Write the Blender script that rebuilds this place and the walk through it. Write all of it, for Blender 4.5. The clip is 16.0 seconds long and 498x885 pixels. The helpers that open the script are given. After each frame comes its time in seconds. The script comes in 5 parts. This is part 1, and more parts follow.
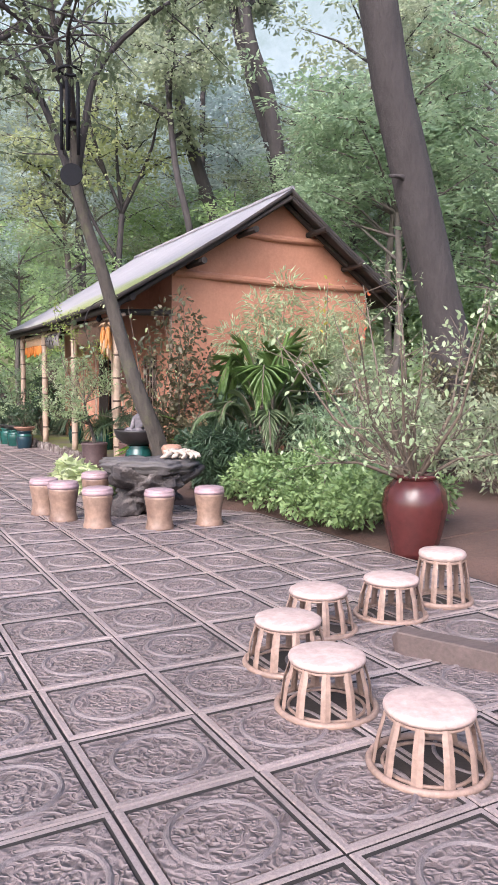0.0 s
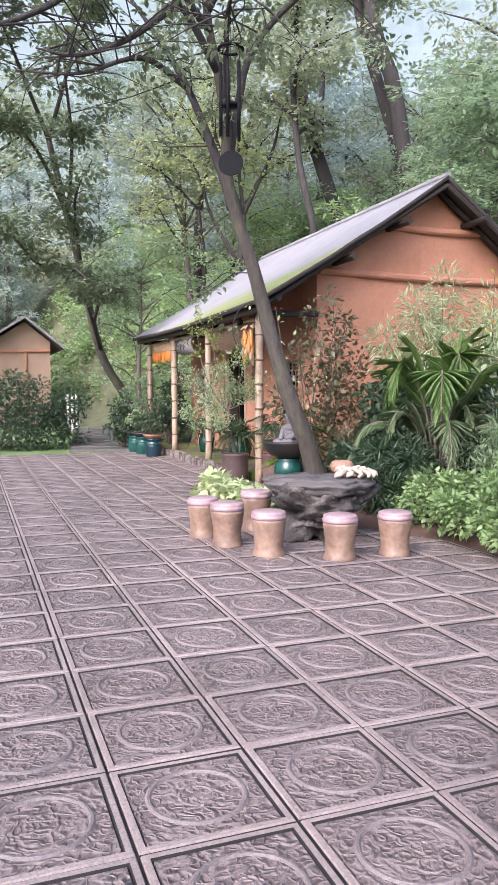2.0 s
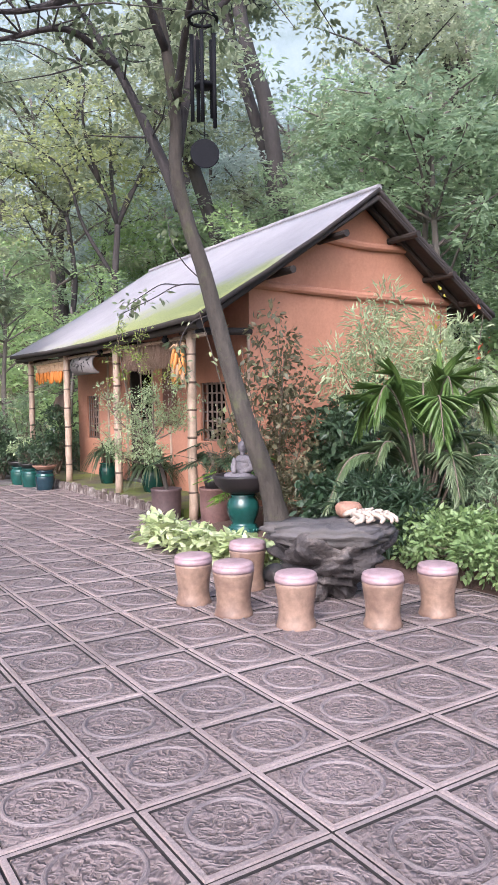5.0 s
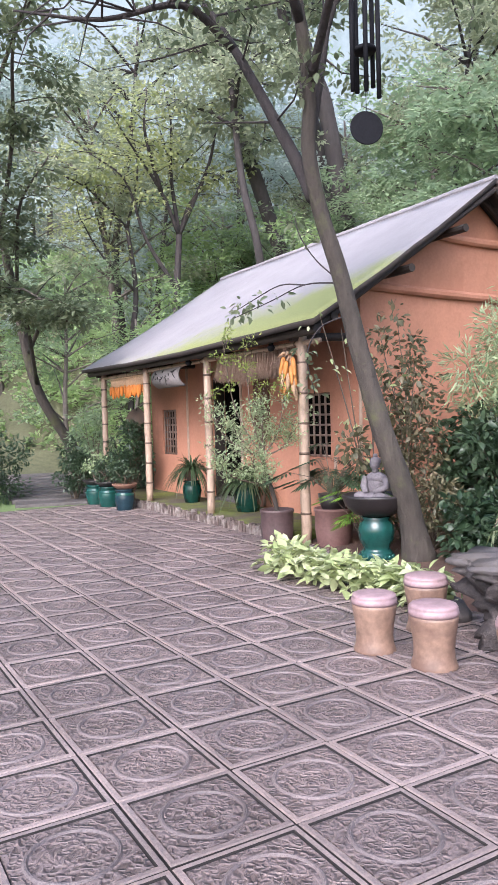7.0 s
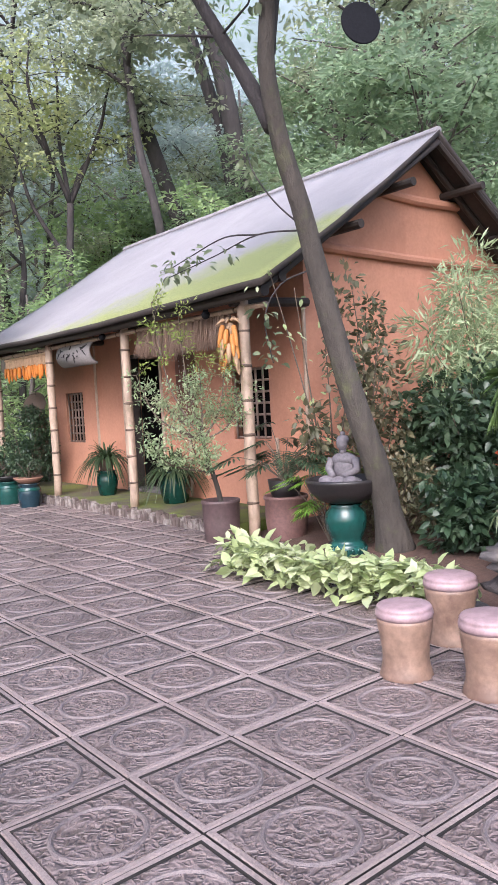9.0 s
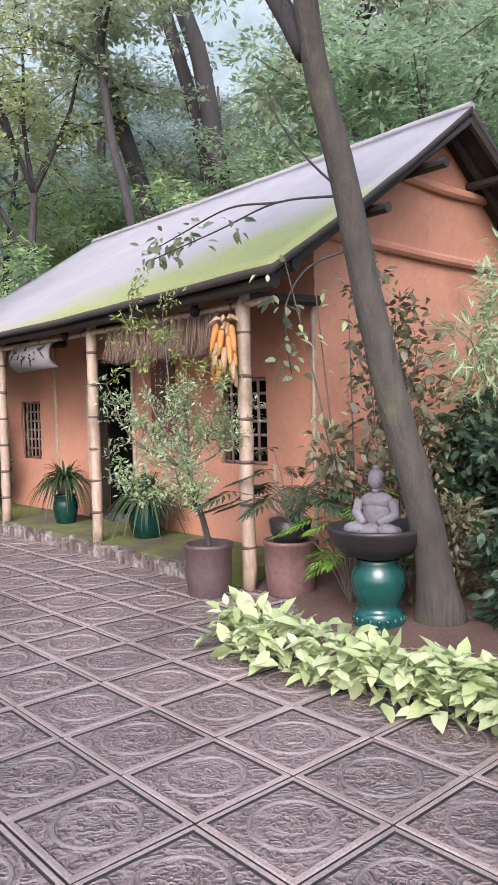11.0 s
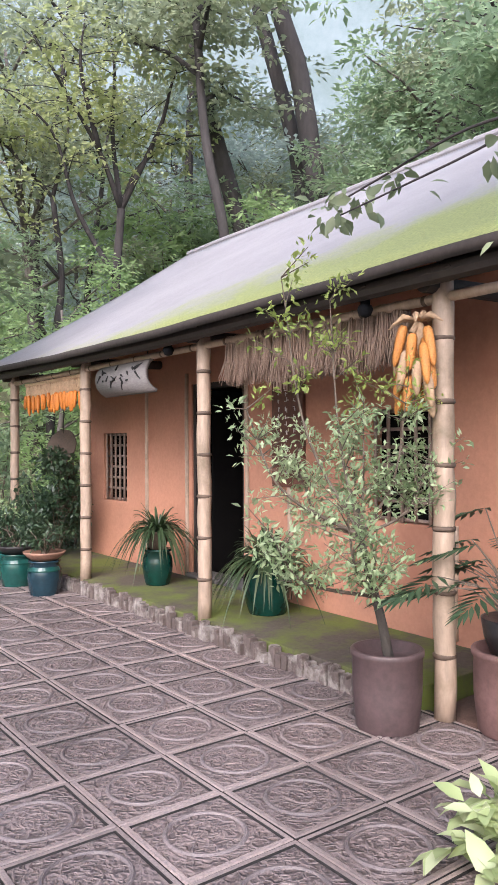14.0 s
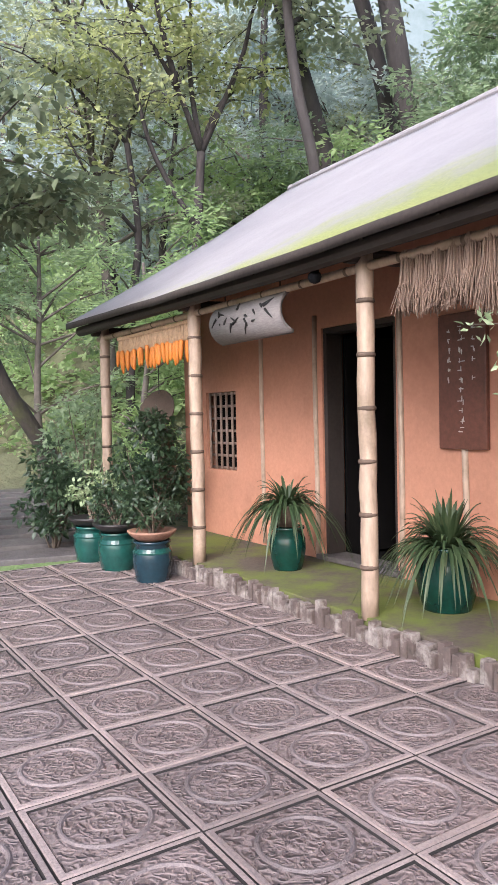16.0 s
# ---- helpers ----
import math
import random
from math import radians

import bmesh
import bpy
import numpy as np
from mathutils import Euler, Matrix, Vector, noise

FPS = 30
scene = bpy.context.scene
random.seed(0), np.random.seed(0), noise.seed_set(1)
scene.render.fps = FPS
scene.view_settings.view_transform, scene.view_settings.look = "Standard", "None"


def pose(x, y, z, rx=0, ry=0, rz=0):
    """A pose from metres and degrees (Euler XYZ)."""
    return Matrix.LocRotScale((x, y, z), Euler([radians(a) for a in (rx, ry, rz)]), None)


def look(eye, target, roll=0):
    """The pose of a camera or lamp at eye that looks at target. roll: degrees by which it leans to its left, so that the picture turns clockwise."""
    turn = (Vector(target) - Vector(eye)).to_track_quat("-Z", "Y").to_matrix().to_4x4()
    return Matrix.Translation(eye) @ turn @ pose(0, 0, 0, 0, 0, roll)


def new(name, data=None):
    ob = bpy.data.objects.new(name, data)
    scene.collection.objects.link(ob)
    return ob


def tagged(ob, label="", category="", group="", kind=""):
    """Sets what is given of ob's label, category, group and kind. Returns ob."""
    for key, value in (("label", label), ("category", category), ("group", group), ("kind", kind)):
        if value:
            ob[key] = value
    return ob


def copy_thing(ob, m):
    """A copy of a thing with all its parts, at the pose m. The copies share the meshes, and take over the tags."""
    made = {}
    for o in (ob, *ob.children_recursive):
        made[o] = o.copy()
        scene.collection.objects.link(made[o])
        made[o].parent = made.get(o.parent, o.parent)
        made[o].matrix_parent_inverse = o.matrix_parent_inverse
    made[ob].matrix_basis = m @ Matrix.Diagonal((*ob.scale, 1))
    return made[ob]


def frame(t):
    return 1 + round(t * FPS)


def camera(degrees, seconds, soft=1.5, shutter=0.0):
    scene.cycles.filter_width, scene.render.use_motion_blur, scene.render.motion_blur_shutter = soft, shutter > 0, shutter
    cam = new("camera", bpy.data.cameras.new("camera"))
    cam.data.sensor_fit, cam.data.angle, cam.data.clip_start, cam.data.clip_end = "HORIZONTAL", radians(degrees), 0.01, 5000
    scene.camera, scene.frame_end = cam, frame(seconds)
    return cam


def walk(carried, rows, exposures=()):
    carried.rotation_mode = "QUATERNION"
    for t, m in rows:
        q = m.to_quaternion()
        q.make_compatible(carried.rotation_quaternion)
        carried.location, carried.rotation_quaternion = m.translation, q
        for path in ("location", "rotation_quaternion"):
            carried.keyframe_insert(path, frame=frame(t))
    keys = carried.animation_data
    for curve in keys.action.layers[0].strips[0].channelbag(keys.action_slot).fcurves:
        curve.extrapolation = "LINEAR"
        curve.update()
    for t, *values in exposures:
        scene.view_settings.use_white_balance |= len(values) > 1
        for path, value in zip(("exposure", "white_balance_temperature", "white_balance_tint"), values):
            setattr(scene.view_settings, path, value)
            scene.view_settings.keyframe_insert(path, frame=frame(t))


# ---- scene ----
cam = camera(36.8, 16.0)
PATH = [
    (0, (0.339, 0.909, 1.261), (1.283, 2.667, 1.116), 0.3),
    (0.5, (0.25, 1.139, 1.291), (1.102, 2.94, 1.119), -0.4),
    (1, (0.202, 1.423, 1.273), (0.964, 3.262, 1.088), -0.7),
    (1.5, (0.16, 1.713, 1.302), (0.857, 3.578, 1.118), -0.2),
    (2, (0.079, 1.974, 1.317), (0.779, 3.842, 1.179), -0.0),
    (2.5, (-0.008, 2.244, 1.335), (0.76, 4.089, 1.256), -0.6),
    (3, (-0.102, 2.541, 1.347), (0.713, 4.367, 1.294), -1.0),
    (3.2, (-0.144, 2.644, 1.373), (0.685, 4.463, 1.326), -1.0),
    (5.3, (-0.667, 3.679, 1.466), (0.423, 5.353, 1.363), -0.8),
    (5.5, (-0.74, 3.766, 1.472), (0.337, 5.449, 1.376), -0.8),
    (6, (-0.879, 4.102, 1.464), (0.175, 5.8, 1.387), -1.4),
    (6.5, (-0.937, 4.413, 1.444), (0.097, 6.123, 1.372), -2.0),
    (7, (-0.96, 4.755, 1.469), (0.045, 6.483, 1.407), -1.6),
    (7.5, (-0.995, 5.064, 1.441), (0.032, 6.778, 1.377), -1.5),
    (8, (-1.007, 5.37, 1.433), (0.103, 7.032, 1.343), -2.1),
    (8.5, (-0.926, 5.689, 1.409), (0.251, 7.302, 1.304), -2.8),
    (9, (-0.821, 6.006, 1.407), (0.429, 7.563, 1.294), -3.1),
    (9.2, (-0.771, 6.153, 1.39), (0.515, 7.681, 1.273), -3.1),
    (11.3, (-0.03, 7.499, 1.5), (1.298, 8.992, 1.415), -1.4),
    (11.5, (-0.01, 7.566, 1.513), (1.29, 9.083, 1.429), -1.5),
    (12, (0.174, 7.876, 1.52), (1.376, 9.472, 1.44), -1.1),
    (12.5, (0.316, 8.212, 1.514), (1.436, 9.868, 1.451), -0.3),
    (13, (0.393, 8.565, 1.536), (1.514, 10.221, 1.505), -0.8),
    (13.5, (0.509, 8.921, 1.49), (1.666, 10.552, 1.484), -0.9),
    (14, (0.629, 9.285, 1.509), (1.825, 10.888, 1.521), -0.2),
    (14.5, (0.655, 9.628, 1.497), (1.891, 11.2, 1.511), 0.3),
    (15, (0.676, 9.98, 1.477), (1.932, 11.536, 1.476), 0.0),
    (15.5, (0.75, 10.376, 1.456), (1.96, 11.968, 1.421), -0.7),
    (16, (0.82, 10.774, 1.403), (1.884, 12.466, 1.337), -1.2),
]
walk(cam, [(t, look(eye, target, roll)) for t, eye, target, roll in PATH], exposures=[(0, 1.54, 5900, 14), (3, 1.58, 5760, 14), (8, 1.46, 5720, 14), (12, 1.4, 5800, 13), (14.5, 1.4, 5850, 12), (16, 1.52, 5860, 12)])

# ---- light ----
world = bpy.data.worlds.new("overcast_sky")
scene.world = world
world.use_nodes = True
wn = world.node_tree.nodes
sky = wn.new("ShaderNodeTexSky")
sky.sky_type, sky.sun_disc = "NISHITA", False
sky.sun_elevation, sky.sun_rotation = radians(40), radians(230)
sky.air_density, sky.dust_density, sky.ozone_density = 1.0, 4.0, 1.0
wn["Background"].inputs["Strength"].default_value = 0.15
world.node_tree.links.new(sky.outputs["Color"], wn["Background"].inputs["Color"])
sun_data = bpy.data.lights.new("sun", "SUN")
sun_data.energy, sun_data.angle, sun_data.color = 1.5, radians(40), (1.0, 0.955, 0.91)
sun = new("sun", sun_data)
sun.matrix_world = look((-12, -2, 15), (2.5, 10, 0))


# ---- materials ----
def nodes_of(name):
    m = bpy.data.materials.new(name)
    m.use_nodes = True
    nt = m.node_tree
    return m, nt, nt.nodes["Principled BSDF"]


def noise_tex(nt, scale, detail=4.0, rough=0.6, vec=None):
    n = nt.nodes.new("ShaderNodeTexNoise")
    n.inputs["Scale"].default_value, n.inputs["Detail"].default_value, n.inputs["Roughness"].default_value = scale, detail, rough
    if vec is None:
        g = nt.nodes.new("ShaderNodeNewGeometry")
        vec = g.outputs["Position"]
    nt.links.new(vec, n.inputs["Vector"])
    return n.outputs["Fac"]


def ramp(nt, fac, stops):
    r = nt.nodes.new("ShaderNodeValToRGB")
    el = r.color_ramp.elements
    while len(el) < len(stops):
        el.new(0.5)
    for e, (p, c) in zip(el, stops):
        e.position, e.color = p, (*c, 1)
    nt.links.new(fac, r.inputs["Fac"])
    return r.outputs["Color"]


def mix(nt, fac, a, b, blend="MIX"):
    m = nt.nodes.new("ShaderNodeMix")
    m.data_type, m.blend_type = "RGBA", blend
    for sock, v in (("Factor", fac), ("A", a), ("B", b)):
        i = [s for s in m.inputs if s.name == sock and (s.type == "RGBA" or sock == "Factor")][0]
        if isinstance(v, bpy.types.NodeSocket):
            nt.links.new(v, i)
        elif sock == "Factor":
            i.default_value = v
        else:
            i.default_value = (*v, 1)
    return [s for s in m.outputs if s.type == "RGBA"][0]


def maths(nt, op, a, b=None, c=None):
    n = nt.nodes.new("ShaderNodeMath")
    n.operation = op
    for k, v in enumerate((a, b, c)):
        if v is None:
            continue
        if isinstance(v, bpy.types.NodeSocket):
            nt.links.new(v, n.inputs[k])
        else:
            n.inputs[k].default_value = v
    return n.outputs[0]


def bump(nt, bsdf, height, strength, dist=0.01):
    b = nt.nodes.new("ShaderNodeBump")
    b.inputs["Strength"].default_value, b.inputs["Distance"].default_value = strength, dist
    nt.links.new(height, b.inputs["Height"])
    nt.links.new(b.outputs["Normal"], bsdf.inputs["Normal"])


def surface(name, colour, rough=0.7, fine=40.0, coarse=3.0, var=0.35, relief=0.3, dist=0.006, stain=None, stain_at=0.6, metal=0.0, stretch=None, grain=0.6):
    """A plain procedural surface: grain, broad stains, relief."""
    m, nt, bsdf = nodes_of(name)
    vec = None
    if stretch:
        tc = nt.nodes.new("ShaderNodeNewGeometry")
        mp = nt.nodes.new("ShaderNodeMapping")
        mp.inputs["Scale"].default_value = stretch
        nt.links.new(tc.outputs["Position"], mp.inputs["Vector"])
        vec = mp.outputs["Vector"]
    f, c = noise_tex(nt, fine, 5, 0.65, vec), noise_tex(nt, coarse, 4, 0.6, vec)
    lo = tuple(v * (1 - var) for v in colour)
    hi = tuple(min(1, v * (1 + var)) for v in colour)
    col = ramp(nt, c, [(0.3, lo), (0.7, hi)])
    col = mix(nt, grain, col, ramp(nt, f, [(0.3, tuple(v * 0.6 for v in colour)), (0.7, tuple(min(1, v * 1.35) for v in colour))]))
    if stain:
        s = noise_tex(nt, coarse * 0.6 + 0.3, 6, 0.7)
        fac = ramp(nt, s, [(stain_at - 0.06, (0, 0, 0)), (stain_at + 0.1, (1, 1, 1))])
        col = mix(nt, fac, col, stain)
    nt.links.new(col, bsdf.inputs["Base Color"])
    bsdf.inputs["Roughness"].default_value, bsdf.inputs["Metallic"].default_value = rough, metal
    if relief:
        bump(nt, bsdf, f, relief, dist)
    return m


def leaf_material(name, dark, mid, light, rough=0.45, through_light=0.35):
    m, nt, bsdf = nodes_of(name)
    g = nt.nodes.new("ShaderNodeNewGeometry")
    col = ramp(nt, g.outputs["Random Per Island"], [(0.0, dark), (0.55, mid), (1.0, light)])
    col = mix(nt, 0.45, col, ramp(nt, noise_tex(nt, 0.9, 3), [(0.3, dark), (0.7, light)]))
    nt.links.new(col, bsdf.inputs["Base Color"])
    bsdf.inputs["Roughness"].default_value = rough
    tr = nt.nodes.new("ShaderNodeBsdfTranslucent")
    nt.links.new(col, tr.inputs["Color"])
    mx = nt.nodes.new("ShaderNodeMixShader")
    mx.inputs[0].default_value = through_light
    nt.links.new(bsdf.outputs[0], mx.inputs[1])
    nt.links.new(tr.outputs[0], mx.inputs[2])
    nt.links.new(mx.outputs[0], nt.nodes["Material Output"].inputs["Surface"])
    return m


def tile_material(name, colour, ornament):
    """Pressed concrete paving; ornament: carved scrolls round each tile's middle, on the half-metre grid."""
    m, nt, bsdf = nodes_of(name)
    g = nt.nodes.new("ShaderNodeNewGeometry")
    oi = nt.nodes.new("ShaderNodeObjectInfo")
    n1, n2 = noise_tex(nt, 90, 5, 0.7), noise_tex(nt, 1.1, 5, 0.65)
    col = ramp(nt, n1, [(0.28, tuple(v * 0.62 for v in colour)), (0.72, tuple(v * 1.35 for v in colour))])
    col = mix(nt, ramp(nt, n2, [(0.4, (0.0, 0.0, 0.0)), (0.75, (0.7, 0.7, 0.7))]), col, tuple(v * w for v, w in zip(colour, (0.55, 0.52, 0.5))))
    tint = ramp(nt, oi.outputs["Random"], [(0, (0.82, 0.8, 0.8)), (1, (1.12, 1.08, 1.06))])
    col = mix(nt, 1.0, col, tint, "MULTIPLY")
    height = n1
    if ornament:
        sp = nt.nodes.new("ShaderNodeSeparateXYZ")
        nt.links.new(g.outputs["Position"], sp.inputs[0])
        u = [maths(nt, "SUBTRACT", maths(nt, "FRACT", maths(nt, "MULTIPLY", sp.outputs[k], 2.0)), 0.5) for k in (0, 1)]
        r = maths(nt, "SQRT", maths(nt, "ADD", maths(nt, "POWER", u[0], 2.0), maths(nt, "POWER", u[1], 2.0)))
        a = maths(nt, "ARCTAN2", u[1], u[0])
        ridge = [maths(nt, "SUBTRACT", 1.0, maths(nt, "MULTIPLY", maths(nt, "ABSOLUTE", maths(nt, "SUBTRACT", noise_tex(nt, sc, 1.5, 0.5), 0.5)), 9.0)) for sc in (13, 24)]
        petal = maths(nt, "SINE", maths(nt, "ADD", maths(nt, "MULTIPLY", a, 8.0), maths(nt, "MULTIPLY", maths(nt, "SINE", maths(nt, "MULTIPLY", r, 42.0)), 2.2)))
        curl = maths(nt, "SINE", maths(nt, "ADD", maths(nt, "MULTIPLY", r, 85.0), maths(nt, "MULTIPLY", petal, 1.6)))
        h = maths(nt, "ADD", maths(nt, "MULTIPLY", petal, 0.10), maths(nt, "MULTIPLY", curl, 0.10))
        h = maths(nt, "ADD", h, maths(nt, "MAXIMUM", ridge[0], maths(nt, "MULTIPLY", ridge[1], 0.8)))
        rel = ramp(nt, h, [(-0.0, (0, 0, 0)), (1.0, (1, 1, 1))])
        # relief shading painted into the colour: hollows darker, ridge crests lighter
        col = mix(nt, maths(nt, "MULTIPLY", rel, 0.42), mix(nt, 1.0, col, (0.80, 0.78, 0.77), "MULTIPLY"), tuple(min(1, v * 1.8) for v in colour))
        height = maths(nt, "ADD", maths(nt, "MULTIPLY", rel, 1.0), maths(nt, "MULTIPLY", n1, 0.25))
    nt.links.new(col, bsdf.inputs["Base Color"])
    nt.links.new(ramp(nt, n2, [(0.35, (0.62, 0.62, 0.62)), (0.7, (0.4, 0.4, 0.4))]), bsdf.inputs["Roughness"])
    bump(nt, bsdf, height, 0.9, 0.013 if ornament else 0.005)
    return m


def roof_material():
    m, nt, bsdf = nodes_of("roof_sheet")
    g = nt.nodes.new("ShaderNodeNewGeometry")
    sp = nt.nodes.new("ShaderNodeSeparateXYZ")
    nt.links.new(g.outputs["Position"], sp.inputs[0])
    n1, n2 = noise_tex(nt, 60, 5), noise_tex(nt, 1.6, 6, 0.7)
    col = ramp(nt, n2, [(0.3, (0.211, 0.194, 0.209)), (0.7, (0.292, 0.27, 0.285))])
    col = mix(nt, 0.3, col, ramp(nt, n1, [(0.3, (0.207, 0.192, 0.2)), (0.7, (0.37, 0.34, 0.355))]))
    # moss gathers along the eave under the tree
    up = maths(nt, "MULTIPLY_ADD", sp.outputs["Z"], -0.95, 3.45)
    along = maths(nt, "MULTIPLY_ADD", sp.outputs["Y"], -0.17, 2.2)
    moss = maths(nt, "ADD", maths(nt, "ADD", up, along), maths(nt, "MULTIPLY", n2, 1.3))
    fac = ramp(nt, maths(nt, "MULTIPLY", moss, 0.5), [(0.5, (0, 0, 0)), (0.72, (1, 1, 1))])
    col = mix(nt, maths(nt, "MULTIPLY", fac, 0.85), col, ramp(nt, n1, [(0.3, (0.118, 0.141, 0.0296)), (0.7, (0.311, 0.333, 0.0888))]))
    nt.links.new(col, bsdf.inputs["Base Color"])
    bsdf.inputs["Roughness"].default_value = 0.75
    bump(nt, bsdf, n1, 0.3, 0.006)
    return m


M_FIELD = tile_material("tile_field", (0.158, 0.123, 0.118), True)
M_RIM = tile_material("tile_rim", (0.275, 0.222, 0.212), False)
M_RING = tile_material("tile_ring", (0.167, 0.138, 0.138), False)
M_BED = surface("joint_mortar", (0.0163, 0.0133, 0.0126), 0.8, 60, 2)
M_SOIL = surface("garden_soil", (0.0851, 0.0459, 0.0333), 0.9, 30, 2.5, 0.4, 0.8, 0.02)
M_HILL = surface("hill_ground", (0.12, 0.12, 0.065), 0.95, 6, 0.5, 0.4, 0.8, 0.1)
M_LAWN = surface("lawn_grass", (0.13, 0.19, 0.065), 0.95, 45, 1.2, 0.3, 0.9, 0.02)
M_CLAY = surface("clay_render", (0.414, 0.194, 0.124), 0.88, 30, 0.9, 0.20, 0.16, 0.006, stain=(0.318, 0.137, 0.0851), stain_at=0.58, grain=0.22)
M_CLAYPALE = surface("pale_clay", (0.36, 0.235, 0.175), 0.88, 30, 0.9, 0.2, 0.16, 0.006, grain=0.22)
M_ROOF = roof_material()
M_DARKWOOD = surface("dark_timber", (0.0259, 0.0178, 0.0148), 0.75, 30, 3, 0.4, 0.5)
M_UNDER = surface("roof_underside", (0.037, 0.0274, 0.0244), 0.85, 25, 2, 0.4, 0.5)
M_BAMBOO = surface("dry_bamboo", (0.348, 0.252, 0.189), 0.5, 30, 2.5, 0.3, 0.15, stretch=(1, 1, 0.25), stain=(0.185, 0.133, 0.0888), stain_at=0.58)
M_NODE = surface("bamboo_node", (0.0962, 0.0629, 0.0444), 0.7, 40, 5)
M_PORCH = surface("mossy_concrete", (0.074, 0.0577, 0.0459), 0.85, 30, 2, 0.3, 0.4, stain=(0.105, 0.125, 0.02), stain_at=0.48)
M_CURB = surface("weathered_brick", (0.0962, 0.0703, 0.0629), 0.85, 25, 6, 0.5, 0.6, stain=(0.311, 0.274, 0.252), stain_at=0.54)
# black that paints the unlit room's shade into its surfaces
M_ROOMSHADE = surface("room_shade", (0.00444, 0.0037, 0.0037), 1.0, 10, 1)
M_ROOMSHADE.node_tree.nodes["Principled BSDF"].inputs["Specular IOR Level"].default_value = 0.1
M_IRON = surface("dark_iron", (0.00888, 0.00888, 0.0111), 0.75, 60, 6, 0.3, 0.2)
M_IRON.node_tree.nodes["Principled BSDF"].inputs["Specular IOR Level"].default_value = 0.1
M_LATTICE = surface("window_lattice_wood", (0.266, 0.185, 0.148), 0.7, 30, 4)
M_STRAW = surface("dry_straw", (0.266, 0.181, 0.137), 0.85, 60, 5, 0.4, 0.4)
M_CORN = surface("dried_corn", (0.503, 0.155, 0.0163), 0.5, 110, 8, 0.3, 0.8, 0.006)
M_CORN2 = surface("pale_corn", (0.503, 0.2, 0.0444), 0.5, 110, 8, 0.3, 0.8, 0.006)
M_HUSK = surface("corn_husk", (0.407, 0.266, 0.163), 0.8, 40, 5)
M_SIGN = surface("grey_sign_wood", (0.2, 0.178, 0.174), 0.7, 30, 3, 0.25, 0.3, stretch=(4, 0.6, 4))
M_INK = surface("black_ink", (0.0148, 0.0133, 0.0133), 0.6, 30, 3)
M_PLAQUE = surface("brown_plaque", (0.115, 0.0429, 0.0281), 0.5, 25, 3, 0.3, 0.2)
M_PALE = surface("white_paint", (0.533, 0.503, 0.481), 0.6, 30, 3, 0.1)
M_GREEN = surface("green_glaze", (0.00444, 0.0333, 0.0252), 0.16, 14, 4, 0.45, 0.06)
M_TEAL = surface("teal_glaze", (0.0104, 0.0555, 0.0474), 0.2, 14, 4, 0.45, 0.08)
M_BLUE = surface("blue_glaze", (0.0118, 0.0311, 0.0444), 0.2, 14, 4, 0.45, 0.06)
M_BROWNPOT = surface("brown_clay_pot", (0.0777, 0.0488, 0.0488), 0.55, 25, 3, 0.3, 0.2)
M_PINKPOT = surface("dull_red_clay_pot", (0.141, 0.074, 0.0666), 0.7, 25, 3, 0.3, 0.25)
M_TERRA = surface("terracotta_bowl", (0.266, 0.141, 0.0962), 0.65, 30, 4)
M_BLACKPOT = surface("black_bowl", (0.0222, 0.0185, 0.0192), 0.4, 30, 4)
M_URN = surface("oxblood_glaze", (0.062, 0.015, 0.014), 0.25, 10, 3, 0.35, 0.08)
M_STOOL = surface("stoneware_stool", (0.222, 0.141, 0.104), 0.5, 20, 5, 0.3, 0.2, stain=(0.126, 0.074, 0.0555), stain_at=0.55)
M_STOOLTOP = surface("lilac_glaze", (0.289, 0.196, 0.207), 0.42, 20, 4, 0.18, 0.12)
M_STATUE = surface("grey_stone_statue", (0.122, 0.107, 0.118), 0.75, 40, 5, 0.35, 0.5)
M_ROCK = surface("dark_root_stone", (0.0407, 0.0318, 0.0311), 0.7, 14, 4, 0.55, 1.0, 0.04, stain=(0.178, 0.148, 0.137), stain_at=0.62)
M_SLAB = surface("stone_slab", (0.0851, 0.074, 0.074), 0.7, 16, 4, 0.4, 0.8, 0.02, stain=(0.074, 0.0629, 0.0592), stain_at=0.55)
M_FUNGUS = surface("pale_root_ornament", (0.37, 0.296, 0.244), 0.7, 25, 6)
M_LOG = surface("rough_timber", (0.0814, 0.0555, 0.0488), 0.75, 20, 4, 0.35, 0.5, stretch=(0.4, 3, 3))
M_BLUEROPE = surface("blue_strap", (0.074, 0.244, 0.459), 0.6, 60, 8)
M_SKIN = surface("drum_hide", (0.392, 0.285, 0.255), 0.6, 25, 4, 0.12, 0.15)
M_CANE = surface("pale_cane", (0.235, 0.155, 0.122), 0.55, 40, 5, 0.25)
M_BARK = surface("grey_bark", (0.06, 0.049, 0.041), 0.9, 18, 3, 0.45, 1.0, 0.03, stretch=(1, 1, 0.3), stain=(0.0888, 0.0925, 0.0407), stain_at=0.6)
M_BARKDARK = surface("dark_bark", (0.0385, 0.0311, 0.0311), 0.9, 16, 3, 0.4, 1.0, 0.03, stretch=(1, 1, 0.3))
M_FARBARK = surface("pale_forest_bark", (0.12, 0.10, 0.088), 0.9, 10, 2, 0.3, 0.5)
M_TALLBARK = surface("grey_brown_bark", (0.05, 0.042, 0.042), 0.9, 10, 2, 0.35, 0.8, 0.03, stretch=(1, 1, 0.3))
M_TWIG = surface("twig", (0.118, 0.0888, 0.0666), 0.85, 30, 5)
